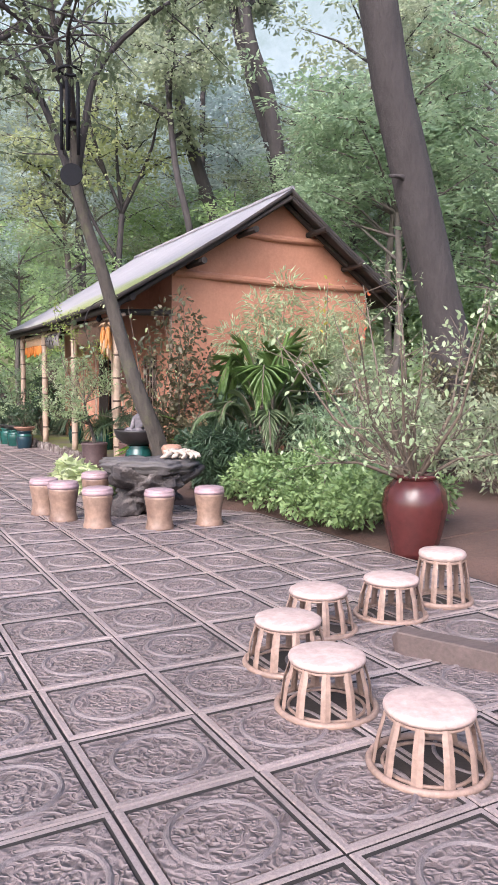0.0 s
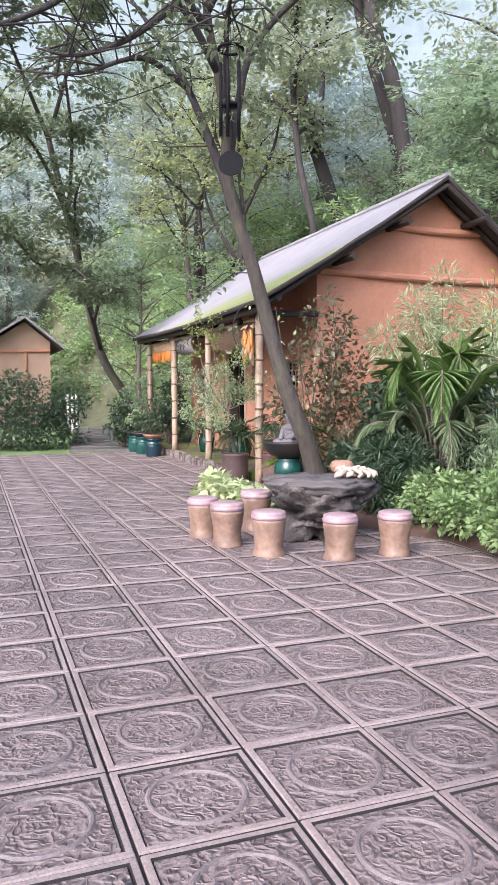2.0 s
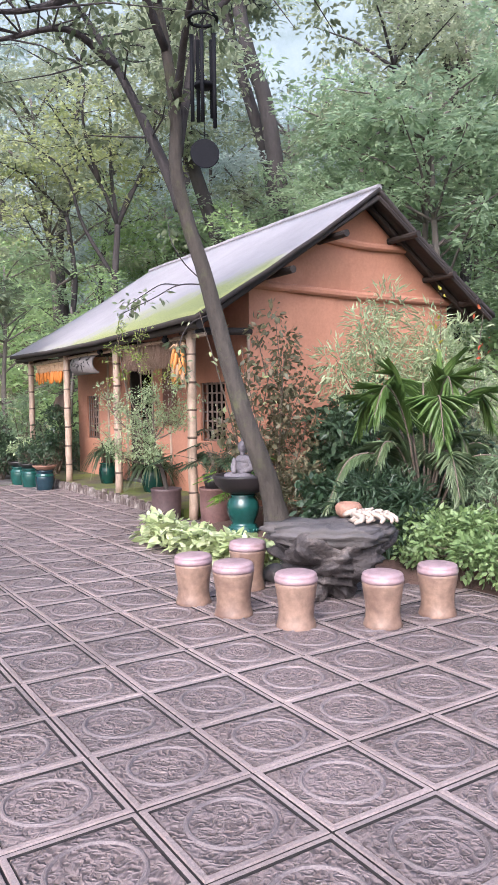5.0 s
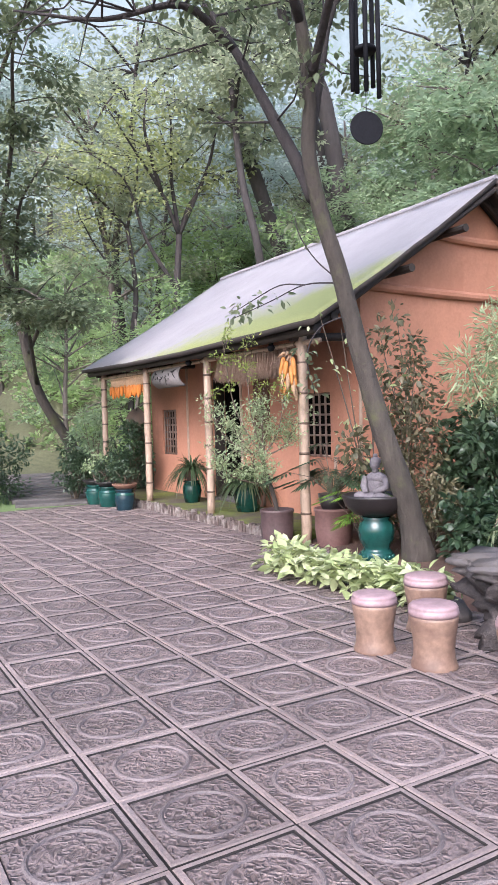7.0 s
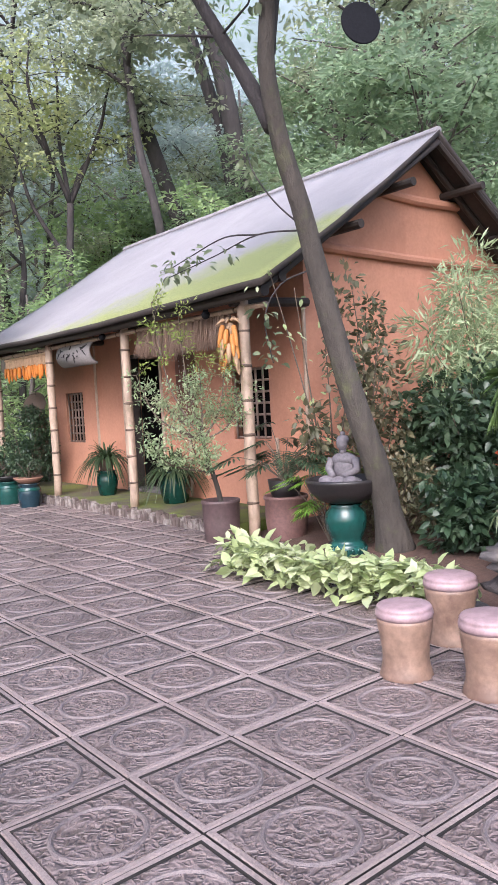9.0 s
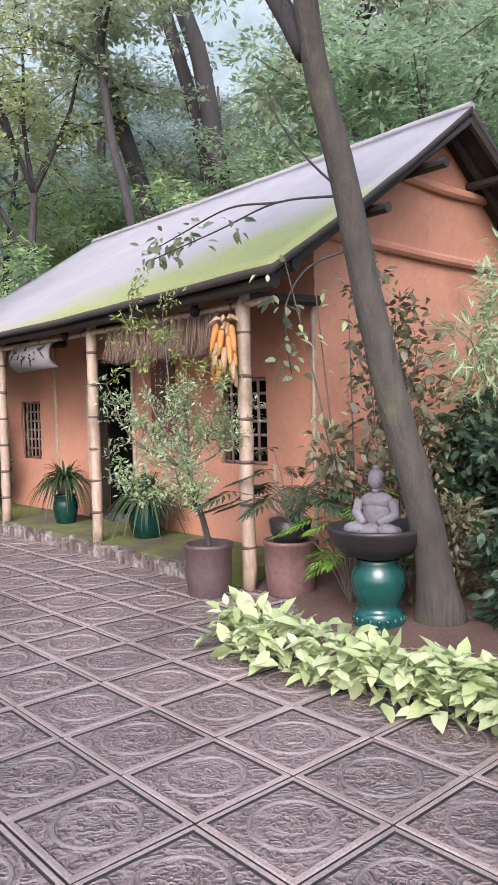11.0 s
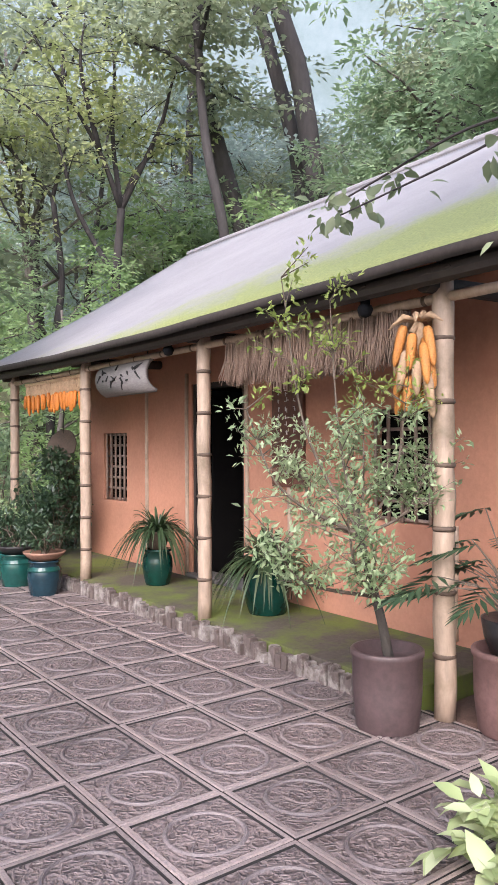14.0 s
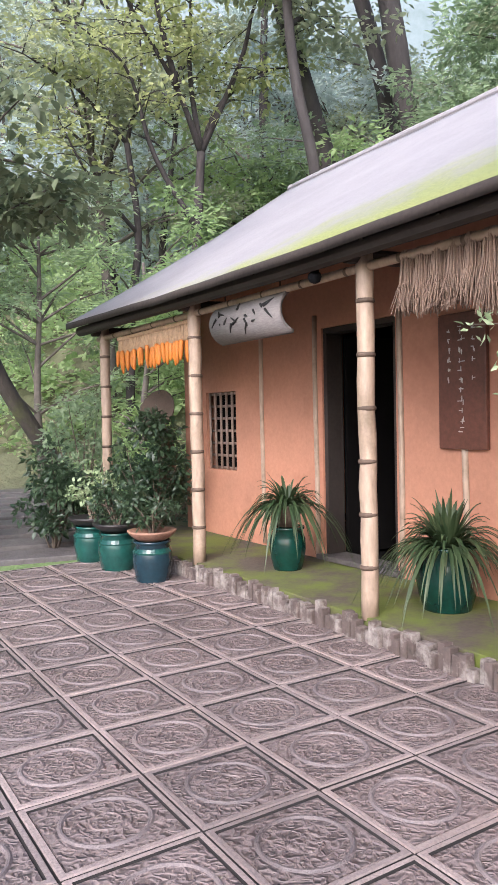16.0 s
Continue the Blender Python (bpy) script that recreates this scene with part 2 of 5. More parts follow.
# woodland leaf colours lifted above real foliage to stand in for haze
L_FOREST = leaf_material("forest_leaf", (0.217, 0.308, 0.171), (0.308, 0.399, 0.239), (0.433, 0.513, 0.331), 0.5, 0.6)
L_FOREST2 = leaf_material("young_forest_leaf", (0.251, 0.365, 0.148), (0.353, 0.467, 0.205), (0.479, 0.581, 0.308), 0.5, 0.6)
L_FOREST3 = leaf_material("olive_forest_leaf", (0.239, 0.279, 0.171), (0.331, 0.365, 0.228), (0.445, 0.467, 0.319), 0.5, 0.6)
L_OLIVE = leaf_material("olive_crown_leaf", (0.274, 0.319, 0.125), (0.388, 0.422, 0.182), (0.513, 0.524, 0.274), 0.5, 0.6)
# haze of the far woods put into the leaf colour
L_HAZE = leaf_material("hazed_leaf", (0.365, 0.445, 0.388), (0.467, 0.547, 0.49), (0.57, 0.62, 0.593), 0.6, 0.6)
L_DARK = leaf_material("dark_leaf", (0.0207, 0.0429, 0.0207), (0.0407, 0.074, 0.037), (0.0814, 0.118, 0.0629), 0.38)
L_HEDGE = leaf_material("hedge_leaf", (0.10, 0.17, 0.055), (0.18, 0.27, 0.09), (0.30, 0.38, 0.17))
L_SAPLING = leaf_material("sapling_leaf", (0.20, 0.28, 0.13), (0.33, 0.42, 0.22), (0.52, 0.58, 0.37), 0.45, 0.45)
L_SHOOT = leaf_material("young_shoot_leaf", (0.17, 0.24, 0.05), (0.30, 0.37, 0.08), (0.46, 0.50, 0.16), 0.45, 0.45)
L_LIME = leaf_material("lime_leaf", (0.296, 0.37, 0.133), (0.429, 0.488, 0.237), (0.577, 0.592, 0.4), 0.4)
L_BRIGHT = leaf_material("fern_leaf", (0.074, 0.163, 0.0148), (0.133, 0.244, 0.0259), (0.2, 0.318, 0.0518))
L_CANOPY = leaf_material("canopy_leaf", (0.09, 0.12, 0.065), (0.16, 0.20, 0.11), (0.26, 0.29, 0.17), 0.5, 0.45)
L_PALM = leaf_material("palm_leaf", (0.0518, 0.104, 0.037), (0.111, 0.163, 0.0666), (0.222, 0.252, 0.141))
L_PALMGREEN = leaf_material("upright_palm_leaf", (0.06, 0.12, 0.025), (0.11, 0.19, 0.045), (0.19, 0.27, 0.08))
L_STRAP = leaf_material("strap_leaf", (0.0222, 0.0481, 0.0185), (0.0444, 0.074, 0.0296), (0.0962, 0.118, 0.0555))
L_DRY = leaf_material("mixed_leaf", (0.0518, 0.0629, 0.0296), (0.104, 0.0999, 0.0518), (0.222, 0.178, 0.104))
L_YELLOW = leaf_material("yellow_leaf", (0.259, 0.237, 0.0222), (0.407, 0.355, 0.037), (0.481, 0.429, 0.0888))
L_RED = leaf_material("red_flower", (0.333, 0.037, 0.0148), (0.444, 0.074, 0.0296), (0.518, 0.148, 0.0592))


# ---- mesh helpers ----
rng = np.random.default_rng(7)


def mesh_of(name, bm, material, smooth=True):
    me = bpy.data.meshes.new(name)
    bmesh.ops.recalc_face_normals(bm, faces=bm.faces)
    bm.to_mesh(me)
    bm.free()
    me.polygons.foreach_set("use_smooth", [smooth] * len(me.polygons))
    for m in (material if isinstance(material, (list, tuple)) else [material]):
        me.materials.append(m)
    return me


def part(name, bm, material, parent=None, label="", smooth=False):
    """One mesh object, under a thing or a part."""
    ob = new(name, bm if isinstance(bm, bpy.types.Mesh) else mesh_of(name, bm, material, smooth))
    if parent:
        ob.parent = parent
    if label:
        ob["label"] = label
    return ob


def thing(name, loc, label, category, group="", rz=0.0):
    ob = new(name)
    ob.empty_display_size = 0.1
    ob.matrix_world = pose(*loc, 0, 0, rz)
    return tagged(ob, label, category, group)


def structure(name, bm, material, label, category, smooth=False):
    return tagged(part(name, bm, material, None, "", smooth), label, category, "", "structure")


def box(bm, x0, x1, y0, y1, z0, z1, bevel=0.0):
    g = bmesh.ops.create_cube(bm, size=1)
    vs = g["verts"]
    for v in vs:
        v.co = Vector(((x0 + x1) / 2 + v.co.x * (x1 - x0), (y0 + y1) / 2 + v.co.y * (y1 - y0), (z0 + z1) / 2 + v.co.z * (z1 - z0)))
    if bevel:
        es = {e for v in vs for e in v.link_edges}
        bmesh.ops.bevel(bm, geom=list(es), offset=bevel, segments=2, affect="EDGES", profile=0.6)
    return bm


def lathe(bm, profile, seg=28, wobble=0.0, close=True):
    """profile: (radius, z) from the bottom; wobble: hand-made unevenness."""
    rings = []
    for r, z in profile:
        rings.append([bm.verts.new((r * (1 + wobble * math.sin(3 * a + 7 * z)) * math.cos(a), r * (1 + wobble * math.sin(2 * a + 5 * z)) * math.sin(a), z)) for a in (2 * math.pi * k / seg for k in range(seg))])
    for p, q in zip(rings, rings[1:]):
        for k in range(seg):
            bm.faces.new((p[k], p[(k + 1) % seg], q[(k + 1) % seg], q[k]))
    if close:
        bm.faces.new(rings[0])
        bm.faces.new(rings[-1])
    return bm


def tube(bm, pts, radii, seg=8, cap=True, rough=0.0):
    pts = [Vector(p) for p in pts]
    rings = []
    side = None
    for i, p in enumerate(pts):
        d = (pts[min(i + 1, len(pts) - 1)] - pts[max(i - 1, 0)]).normalized()
        if side is None:
            side = d.orthogonal().normalized()
        side = (side - d * side.dot(d)).normalized()
        up = d.cross(side)
        r = radii[i] if isinstance(radii, (list, tuple)) else radii
        rings.append([bm.verts.new(p + (side * math.cos(a) + up * math.sin(a)) * r * (1 + rough * (random.random() - 0.5))) for a in (2 * math.pi * k / seg for k in range(seg))])
    for p, q in zip(rings, rings[1:]):
        for k in range(seg):
            bm.faces.new((p[k], p[(k + 1) % seg], q[(k + 1) % seg], q[k]))
    if cap:
        bm.faces.new(rings[0])
        bm.faces.new(rings[-1])
    return bm


def spline(pts, n):
    """n points on a smooth line through pts."""
    pts = np.array(pts, float)
    ext = np.vstack([2 * pts[0] - pts[1], pts, 2 * pts[-1] - pts[-2]])
    out = []
    for s in np.linspace(0, len(pts) - 1 - 1e-6, n):
        i, f = int(s), s - int(s)
        a, b, c, d = ext[i:i + 4]
        out.append(0.5 * (2 * b + (c - a) * f + (2 * a - 5 * b + 4 * c - d) * f * f + (3 * b - a - 3 * c + d) * f ** 3))
    return np.array(out)


# leaf templates: along +y, one metre long, folded at the midrib
BROAD = (np.array([(0, 0, 0), (-0.24, 0.3, 0.06), (0.24, 0.3, 0.06), (0, 0.35, 0), (-0.2, 0.65, 0.03), (0.2, 0.65, 0.03), (0, 0.7, -0.03), (0, 1, -0.12)]),
         [(0, 3, 1), (0, 2, 3), (1, 3, 6, 4), (3, 2, 5, 6), (4, 6, 7), (6, 5, 7)])
SIMPLE = (np.array([(0, 0, 0), (-0.2, 0.45, 0.05), (0.2, 0.45, 0.05), (0, 1, -0.06)]), [(0, 3, 1), (0, 2, 3)])
NARROW = (np.array([(0, 0, 0), (-0.09, 0.4, 0.02), (0.09, 0.4, 0.02), (0, 1, -0.1)]), [(0, 3, 1), (0, 2, 3)])
FINE = (np.array([(0, 0, 0), (-0.04, 0.4, 0.015), (0.04, 0.4, 0.015), (0, 1, -0.14)]), [(0, 3, 1), (0, 2, 3)])
CLUMP = (np.array([(0, 0, 0), (-0.34, 0.45, 0.1), (0.34, 0.5, 0.05), (0, 1, -0.1), (-0.5, 0.1, -0.1), (0.45, 0.9, 0.1)]), [(0, 3, 1), (0, 2, 3), (0, 1, 4), (2, 5, 3)])


def leaf_mesh(name, template, pos, direction, size, material, roll=0.6):
    """Many leaves in one mesh: places, ways that they point, lengths."""
    tv, tf = template
    n = len(pos)
    d = direction / (np.linalg.norm(direction, axis=1, keepdims=True) + 1e-9)
    up = np.array([0, 0, 1.0]) + roll * rng.normal(size=(n, 3))
    s = np.cross(d, up)
    s /= np.linalg.norm(s, axis=1, keepdims=True) + 1e-9
    u = np.cross(s, d)
    size = np.broadcast_to(np.asarray(size, float), (n,))
    v = (pos[:, None, :] + size[:, None, None] * (tv[None, :, 0, None] * s[:, None, :] + tv[None, :, 1, None] * d[:, None, :] + tv[None, :, 2, None] * u[:, None, :])).reshape(-1, 3)
    loops = np.array([i for f in tf for i in f])
    lens = np.array([len(f) for f in tf])
    me = bpy.data.meshes.new(name)
    me.vertices.add(len(v))
    me.vertices.foreach_set("co", v.ravel())
    me.loops.add(n * len(loops))
    me.loops.foreach_set("vertex_index", (loops[None, :] + (np.arange(n) * len(tv))[:, None]).ravel().astype(np.int32))
    me.polygons.add(n * len(lens))
    starts = np.concatenate([[0], np.cumsum(lens)[:-1]])
    me.polygons.foreach_set("loop_start", (starts[None, :] + (np.arange(n) * len(loops))[:, None]).ravel().astype(np.int32))
    me.update(calc_edges=True)
    me.polygons.foreach_set("use_smooth", [True] * len(me.polygons))
    me.materials.append(material)
    return me


def in_clumps(centres, radius, per, flat=0.7):
    """Leaf places on and in loose clumps, and the ways outward."""
    c = np.repeat(np.asarray(centres, float), per, axis=0)
    d = rng.normal(size=c.shape)
    d /= np.linalg.norm(d, axis=1, keepdims=True)
    r = np.repeat(np.broadcast_to(np.asarray(radius, float), (len(centres),)), per) * rng.uniform(0.25, 1, len(c)) ** 0.6
    return c + d * r[:, None] * np.array([1, 1, flat]), d + rng.normal(size=c.shape) * 0.5 + np.array([0, 0, -0.15])

# ---- ground ----
def hill(x, y):
    y0 = 22 + 16 * min(1, max(0, (7.5 - x) / 4.0))
    s = max(0.0, x - 10.5, (y - y0) * 0.95)
    s = s if s < 40 else 40
    return 0.46 * s + 0.25 * math.sin(0.5 * x) * math.sin(0.43 * y) * min(1, s / 6)


def ground():
    bm = bmesh.new()
    xs = list(np.concatenate([[-400, -150, -60, -30], np.arange(-20, 61, 2.0), [90, 150, 400]]))
    ys = list(np.concatenate([[-400, -150, -60, -25], np.arange(-12, 80, 2.0), [110, 170, 400]]))
    vs = [[bm.verts.new((x, y, hill(x, y) - 0.06)) for y in ys] for x in xs]
    for i in range(len(xs) - 1):
        for j in range(len(ys) - 1):
            bm.faces.new((vs[i][j], vs[i + 1][j], vs[i + 1][j + 1], vs[i][j + 1]))
    structure("ground", bm, M_HILL, "dark green and brown earth of the wooded slope", "ground", True)


ground()

bm = box(bmesh.new(), -7.0, 4.05, -3.0, 18.0, -0.3, -0.014)
pavement = structure("pavement", bm, M_BED, "courtyard paving of ornamental pressed tiles with dark joints", "pavement")


def garden_bed():
    """Raised soil between the paving and the house, with a wavering edge."""
    edge = spline([(4.05, -3), (4.05, 4.6), (3.95, 5.6), (3.95, 7.2), (3.55, 8.0), (3.0, 8.9), (2.98, 9.8), (3.2, 10.7), (3.75, 11.35), (3.95, 12.0)], 60)
    bm = bmesh.new()
    rows = []
    for k, (x, y) in enumerate(edge):
        row = []
        for j, f in enumerate((0, 0.03, 0.12, 0.3, 0.6, 1.0)):
            px = x + (11.5 - x) * f
            z = (-0.05, 0.03, 0.07, 0.10, 0.12, 0.16)[j] + (0.02 * noise.noise((px * 3, y * 3, 0)) if j else 0)
            row.append(bm.verts.new((px, y if y < 11.9 else 12.05, z + max(0, hill(px, y)))))
        rows.append(row)
    for p, q in zip(rows, rows[1:]):
        for j in range(5):
            bm.faces.new((p[j], p[j + 1], q[j + 1], q[j]))
    structure("soil_bed", bm, M_SOIL, "reddish brown garden soil edging the paving", "soil", True)


garden_bed()


# ---- house ----
WX, RX, WY0, WY1 = 4.92, 8.72, 12.05, 18.70
RIDGE_X, RIDGE_Z = 6.88, 4.53
EAVE_X, EAVE_Z = 3.68, 2.53
REAR_X, REAR_Z = 9.15, 2.85
house = thing("house", (WX, WY0, 0), "orange clay farmhouse with mossy grey sheet roof and bamboo porch", "house")
H = lambda x, y, z: (x - WX, y - WY0, z)


def hbox(bm, x0, x1, y0, y1, z0, z1, b=0.0):
    return box(bm, x0 - WX, x1 - WX, y0 - WY0, y1 - WY0, z0, z1, b)


DOOR = (15.12, 16.06, 0.15, 2.18)
WIN1 = (17.54, 18.18, 0.84, 1.69)
WIN2 = (12.72, 13.44, 0.93, 1.80)


def front_wall():
    bm = bmesh.new()
    x0, x1, top = WX, WX + 0.24, 3.22
    cuts = [WY0 + 0.24, WIN2[0], WIN2[1], DOOR[0], DOOR[1], WIN1[0], WIN1[1], WY1 - 0.24]
    for a, b in ((0, 1), (2, 3), (4, 5), (6, 7)):
        hbox(bm, x0, x1, cuts[a], cuts[b], 0, top)
    for o in (WIN1, WIN2, DOOR):
        hbox(bm, x0, x1, o[0], o[1], o[3], top)
        hbox(bm, x0, x1, o[0], o[1], 0, o[2])
    bmesh.ops.remove_doubles(bm, verts=bm.verts, dist=0.001)
    return bm


def gable_wall(y0, y1):
    bm = bmesh.new()
    prof = [(WX, 0), (RX, 0), (RX, 3.05), (RIDGE_X, RIDGE_Z - 0.12), (WX, 3.22)]
    a = [bm.verts.new(H(x, y0, z)) for x, z in prof]
    b = [bm.verts.new(H(x, y1, z)) for x, z in prof]
    bm.faces.new(a)
    bm.faces.new(list(reversed(b)))
    for k in range(5):
        bm.faces.new((a[k], a[(k + 1) % 5], b[(k + 1) % 5], b[k]))
    return bm


part("wall", front_wall(), M_CLAY, house)
part("wall", gable_wall(WY0, WY0 + 0.24), M_CLAY, house)
part("wall", gable_wall(WY1 - 0.24, WY1), M_CLAY, house)
part("wall", hbox(bmesh.new(), RX - 0.24, RX, WY0 + 0.24, WY1 - 0.24, 0, 3.0), M_CLAY, house)
# floor and an added partition, coloured black as the room's shade
part("room_floor", hbox(bmesh.new(), WX + 0.24, RX - 0.24, WY0 + 0.24, WY1 - 0.24, 0.02, 0.12), M_ROOMSHADE, house)
part("shade_partition", hbox(bmesh.new(), WX + 3.0, WX + 3.1, WY0 + 0.24, WY1 - 0.24, 0.12, 3.3), M_ROOMSHADE, house)


def roof_slope(xe, ze, y_eave, y_ridge, far, thick=0.07):
    """One slope, a little wavy, from the eave to the ridge; sheets lap down the slope."""
    bm = bmesh.new()
    nu, nv = 14, 30
    grid = []
    for i in range(nu + 1):
        f = i / nu
        row = []
        for j in range(nv + 1):
            near = y_eave + (y_ridge - y_eave) * f
            y = near + (far - near) * j / nv
            x, z = xe + (RIDGE_X - xe) * f, ze + (RIDGE_Z - ze) * f
            z += -0.05 * math.sin(math.pi * f) + 0.012 * noise.noise((x * 2, y * 1.3, 3)) - 0.05 * math.sin(math.pi * j / nv) * (1 - f)
            row.append((x, y, z))
        grid.append(row)
    top = [[bm.verts.new(H(*p)) for p in r] for r in grid]
    low = [[bm.verts.new(H(p[0], p[1], p[2] - thick)) for p in r] for r in grid]
    for i in range(nu):
        for j in range(nv):
            bm.faces.new((top[i][j], top[i + 1][j], top[i + 1][j + 1], top[i][j + 1]))
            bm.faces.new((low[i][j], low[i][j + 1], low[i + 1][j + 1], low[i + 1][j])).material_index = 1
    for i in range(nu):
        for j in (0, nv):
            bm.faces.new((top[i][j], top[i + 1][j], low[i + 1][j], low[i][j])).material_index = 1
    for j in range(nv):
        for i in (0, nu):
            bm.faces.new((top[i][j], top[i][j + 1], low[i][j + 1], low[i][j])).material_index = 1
    return bm


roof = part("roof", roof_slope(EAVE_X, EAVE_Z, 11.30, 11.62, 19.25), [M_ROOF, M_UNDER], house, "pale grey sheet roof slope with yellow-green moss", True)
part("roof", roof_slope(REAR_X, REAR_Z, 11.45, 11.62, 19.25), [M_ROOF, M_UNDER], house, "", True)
part("ridge_cap", tube(bmesh.new(), [H(RIDGE_X, 11.62 + k * 0.76, RIDGE_Z + 0.0 + 0.008 * (k % 2)) for k in range(11)], 0.045, 10), M_ROOF, roof)
# eave board and pole, rafters and purlins
part("eave_beam", tube(bmesh.new(), [H(3.80, 11.4, 2.43), H(3.80, 15, 2.40), H(3.80, 19.1, 2.43)], 0.055, 10), M_DARKWOOD, house)
for x, z in ((4.05, 2.60), (5.2, 3.22), (6.1, 3.78), (7.45, 3.92), (8.2, 3.40), (8.75, 3.03)):
    part("purlin", tube(bmesh.new(), [H(x, 11.42, z - 0.02), H(x, 12.04, z - 0.02)], 0.05, 9), M_DARKWOOD, house)
for k in range(13):
    y = 11.75 + k * 0.6
    part("rafter", tube(bmesh.new(), [H(3.76, y, EAVE_Z - 0.12), H(WX - 0.005, y, EAVE_Z - 0.16 + 0.62 * 1.22)], 0.035, 7), M_DARKWOOD, house)
for x1, z1 in ((EAVE_X + 0.1, EAVE_Z), (REAR_X - 0.1, REAR_Z)):
    for y in (11.56, 11.82):
        part("rafter", tube(bmesh.new(), [H(x1, y - (0.1 if y < 11.6 else 0), z1 - 0.10), H(RIDGE_X, y + 0.1, RIDGE_Z - 0.14)], 0.042, 7), M_DARKWOOD, house)
# timber beams laid on the gable
for x0, x1, z in ((4.95, 8.78, 3.06), (6.0, 7.75, 3.80)):
    part("gable_beam", tube(bmesh.new(), spline([H(x0, WY0 - 0.03, z + 0.02), H((x0 + x1) / 2, WY0 - 0.035, z - 0.02), H(x1, WY0 - 0.03, z)], 9).tolist(), 0.06, 9), M_CLAY, house, "clay-coloured beam across the gable")


def bamboo(parent, p0, p1, r, step=0.33, name="bamboo_post"):
    p0, p1 = Vector(p0), Vector(p1)
    ln = (p1 - p0).length
    n = max(2, round(ln / step))
    pole = part(name, tube(bmesh.new(), [p0.lerp(p1, k / (2 * n)) + Vector((random.uniform(-1, 1), random.uniform(-1, 1), 0)) * r * 0.08 for k in range(2 * n + 1)], [r * (1.0 if k % 2 else 0.95) for k in range(2 * n + 1)], 14), M_BAMBOO, parent, "", True)
    for k in range(1, n):
        c, d = p0.lerp(p1, k / n), (p1 - p0).normalized()
        part("node_ring", tube(bmesh.new(), [c - d * 0.016, c - d * 0.006, c + d * 0.006, c + d * 0.014], [r * 0.97, r * 1.07, r * 1.06, r * 0.97], 14), M_NODE, pole, "", True)
    return pole


for y, r in ((11.97, 0.062), (14.39, 0.058), (16.67, 0.060), (18.82, 0.058)):
    p = bamboo(house, H(3.98, y, 0.0 if y < 12.2 else 0.10), H(3.98, y, 2.46), r)
    p["label"] = "pale dried bamboo porch post"
    part("tie_pole", tube(bmesh.new(), [H(3.84, y + 0.02, 2.40), H(4.90, y + 0.02, 2.44)], 0.05, 9), M_DARKWOOD, house)
bamboo(house, H(3.98, 11.6, 2.335), H(3.98, 19.0, 2.335), 0.03, 0.5, "hanging_rail")
for y, z0, z1 in ((16.14, 0.15, 2.3), (15.06, 0.15, 2.3), (17.02, 0.15, 2.6), (14.42, 0.15, 1.2), (12.62, 0.15, 0.95), (12.075, 0.1, 2.4)):
    part("wall_strip", tube(bmesh.new(), [H(WX - 0.008, y + 0.006 * math.sin(7 * k + y), z0 + (z1 - z0) * k / 8) for k in range(9)], 0.024, 9), M_BAMBOO, house, "", True)

# door: open leaf inside, its black standing for room shade; frame, sill
door = part("door", hbox(bmesh.new(), WX + 0.24, WX + 1.1, DOOR[1] - 0.05, DOOR[1] - 0.01, 0.15, 2.12), M_ROOMSHADE, house, "timber door standing open inwards, coloured black for the room's shade")
for y in (DOOR[0] + 0.025, DOOR[1] - 0.025):
    part("door_frame", hbox(bmesh.new(), WX + 0.02, WX + 0.2, y - 0.024, y + 0.024, 0.15, DOOR[3] - 0.05, 0.004), M_DARKWOOD, door)
part("door_frame", hbox(bmesh.new(), WX + 0.02, WX + 0.2, DOOR[0] + 0.001, DOOR[1] - 0.001, DOOR[3] - 0.048, DOOR[3] - 0.001, 0.004), M_DARKWOOD, door)
part("door_sill", hbox(bmesh.new(), WX - 0.06, WX + 0.22, DOOR[0] - 0.05, DOOR[1] + 0.05, 0.13, 0.175, 0.008), M_SLAB, door, "worn stone door sill")


def window(o, ny, nz):
    # thin black sheet added behind the bars as the room's shade
    win = part("window", hbox(bmesh.new(), WX + 0.13, WX + 0.14, o[0] + 0.002, o[1] - 0.002, o[2] + 0.002, o[3] - 0.002), M_ROOMSHADE, house, "unglazed window, black shade sheet behind a square bamboo lattice")
    for k in range(ny + 1):
        y = o[0] + 0.02 + (o[1] - o[0] - 0.04) * k / ny
        part("lattice_bar", tube(bmesh.new(), [H(WX + 0.04, y, o[2] + 0.001), H(WX + 0.04, y, o[3] - 0.001)], 0.015, 7), M_LATTICE, win, "", True)
    for k in range(nz + 1):
        z = o[2] + 0.02 + (o[3] - o[2] - 0.04) * k / nz
        part("lattice_bar", tube(bmesh.new(), [H(WX + 0.066, o[0] + 0.001, z), H(WX + 0.066, o[1] - 0.001, z)], 0.015, 7), M_LATTICE, win, "", True)


window(WIN1, 5, 6)
window(WIN2, 5, 6)

# porch slab; its brick edging comes last
porch = structure("porch_floor", box(bmesh.new(), 3.93, 4.915, 12.15, 18.95, -0.05, 0.125, 0.01), M_PORCH, "mossy concrete porch floor with an upright brick edging", "porch")


# ---- on and under the porch ----
def corn_cob(bm, p, d, ln, r):
    d = Vector(d).normalized()
    p = Vector(p)
    tube(bm, [p + d * ln * f for f in (0, 0.08, 0.4, 0.75, 0.93, 1)], [r * 0.6, r * 0.95, r, r * 0.8, r * 0.5, r * 0.15], 8)


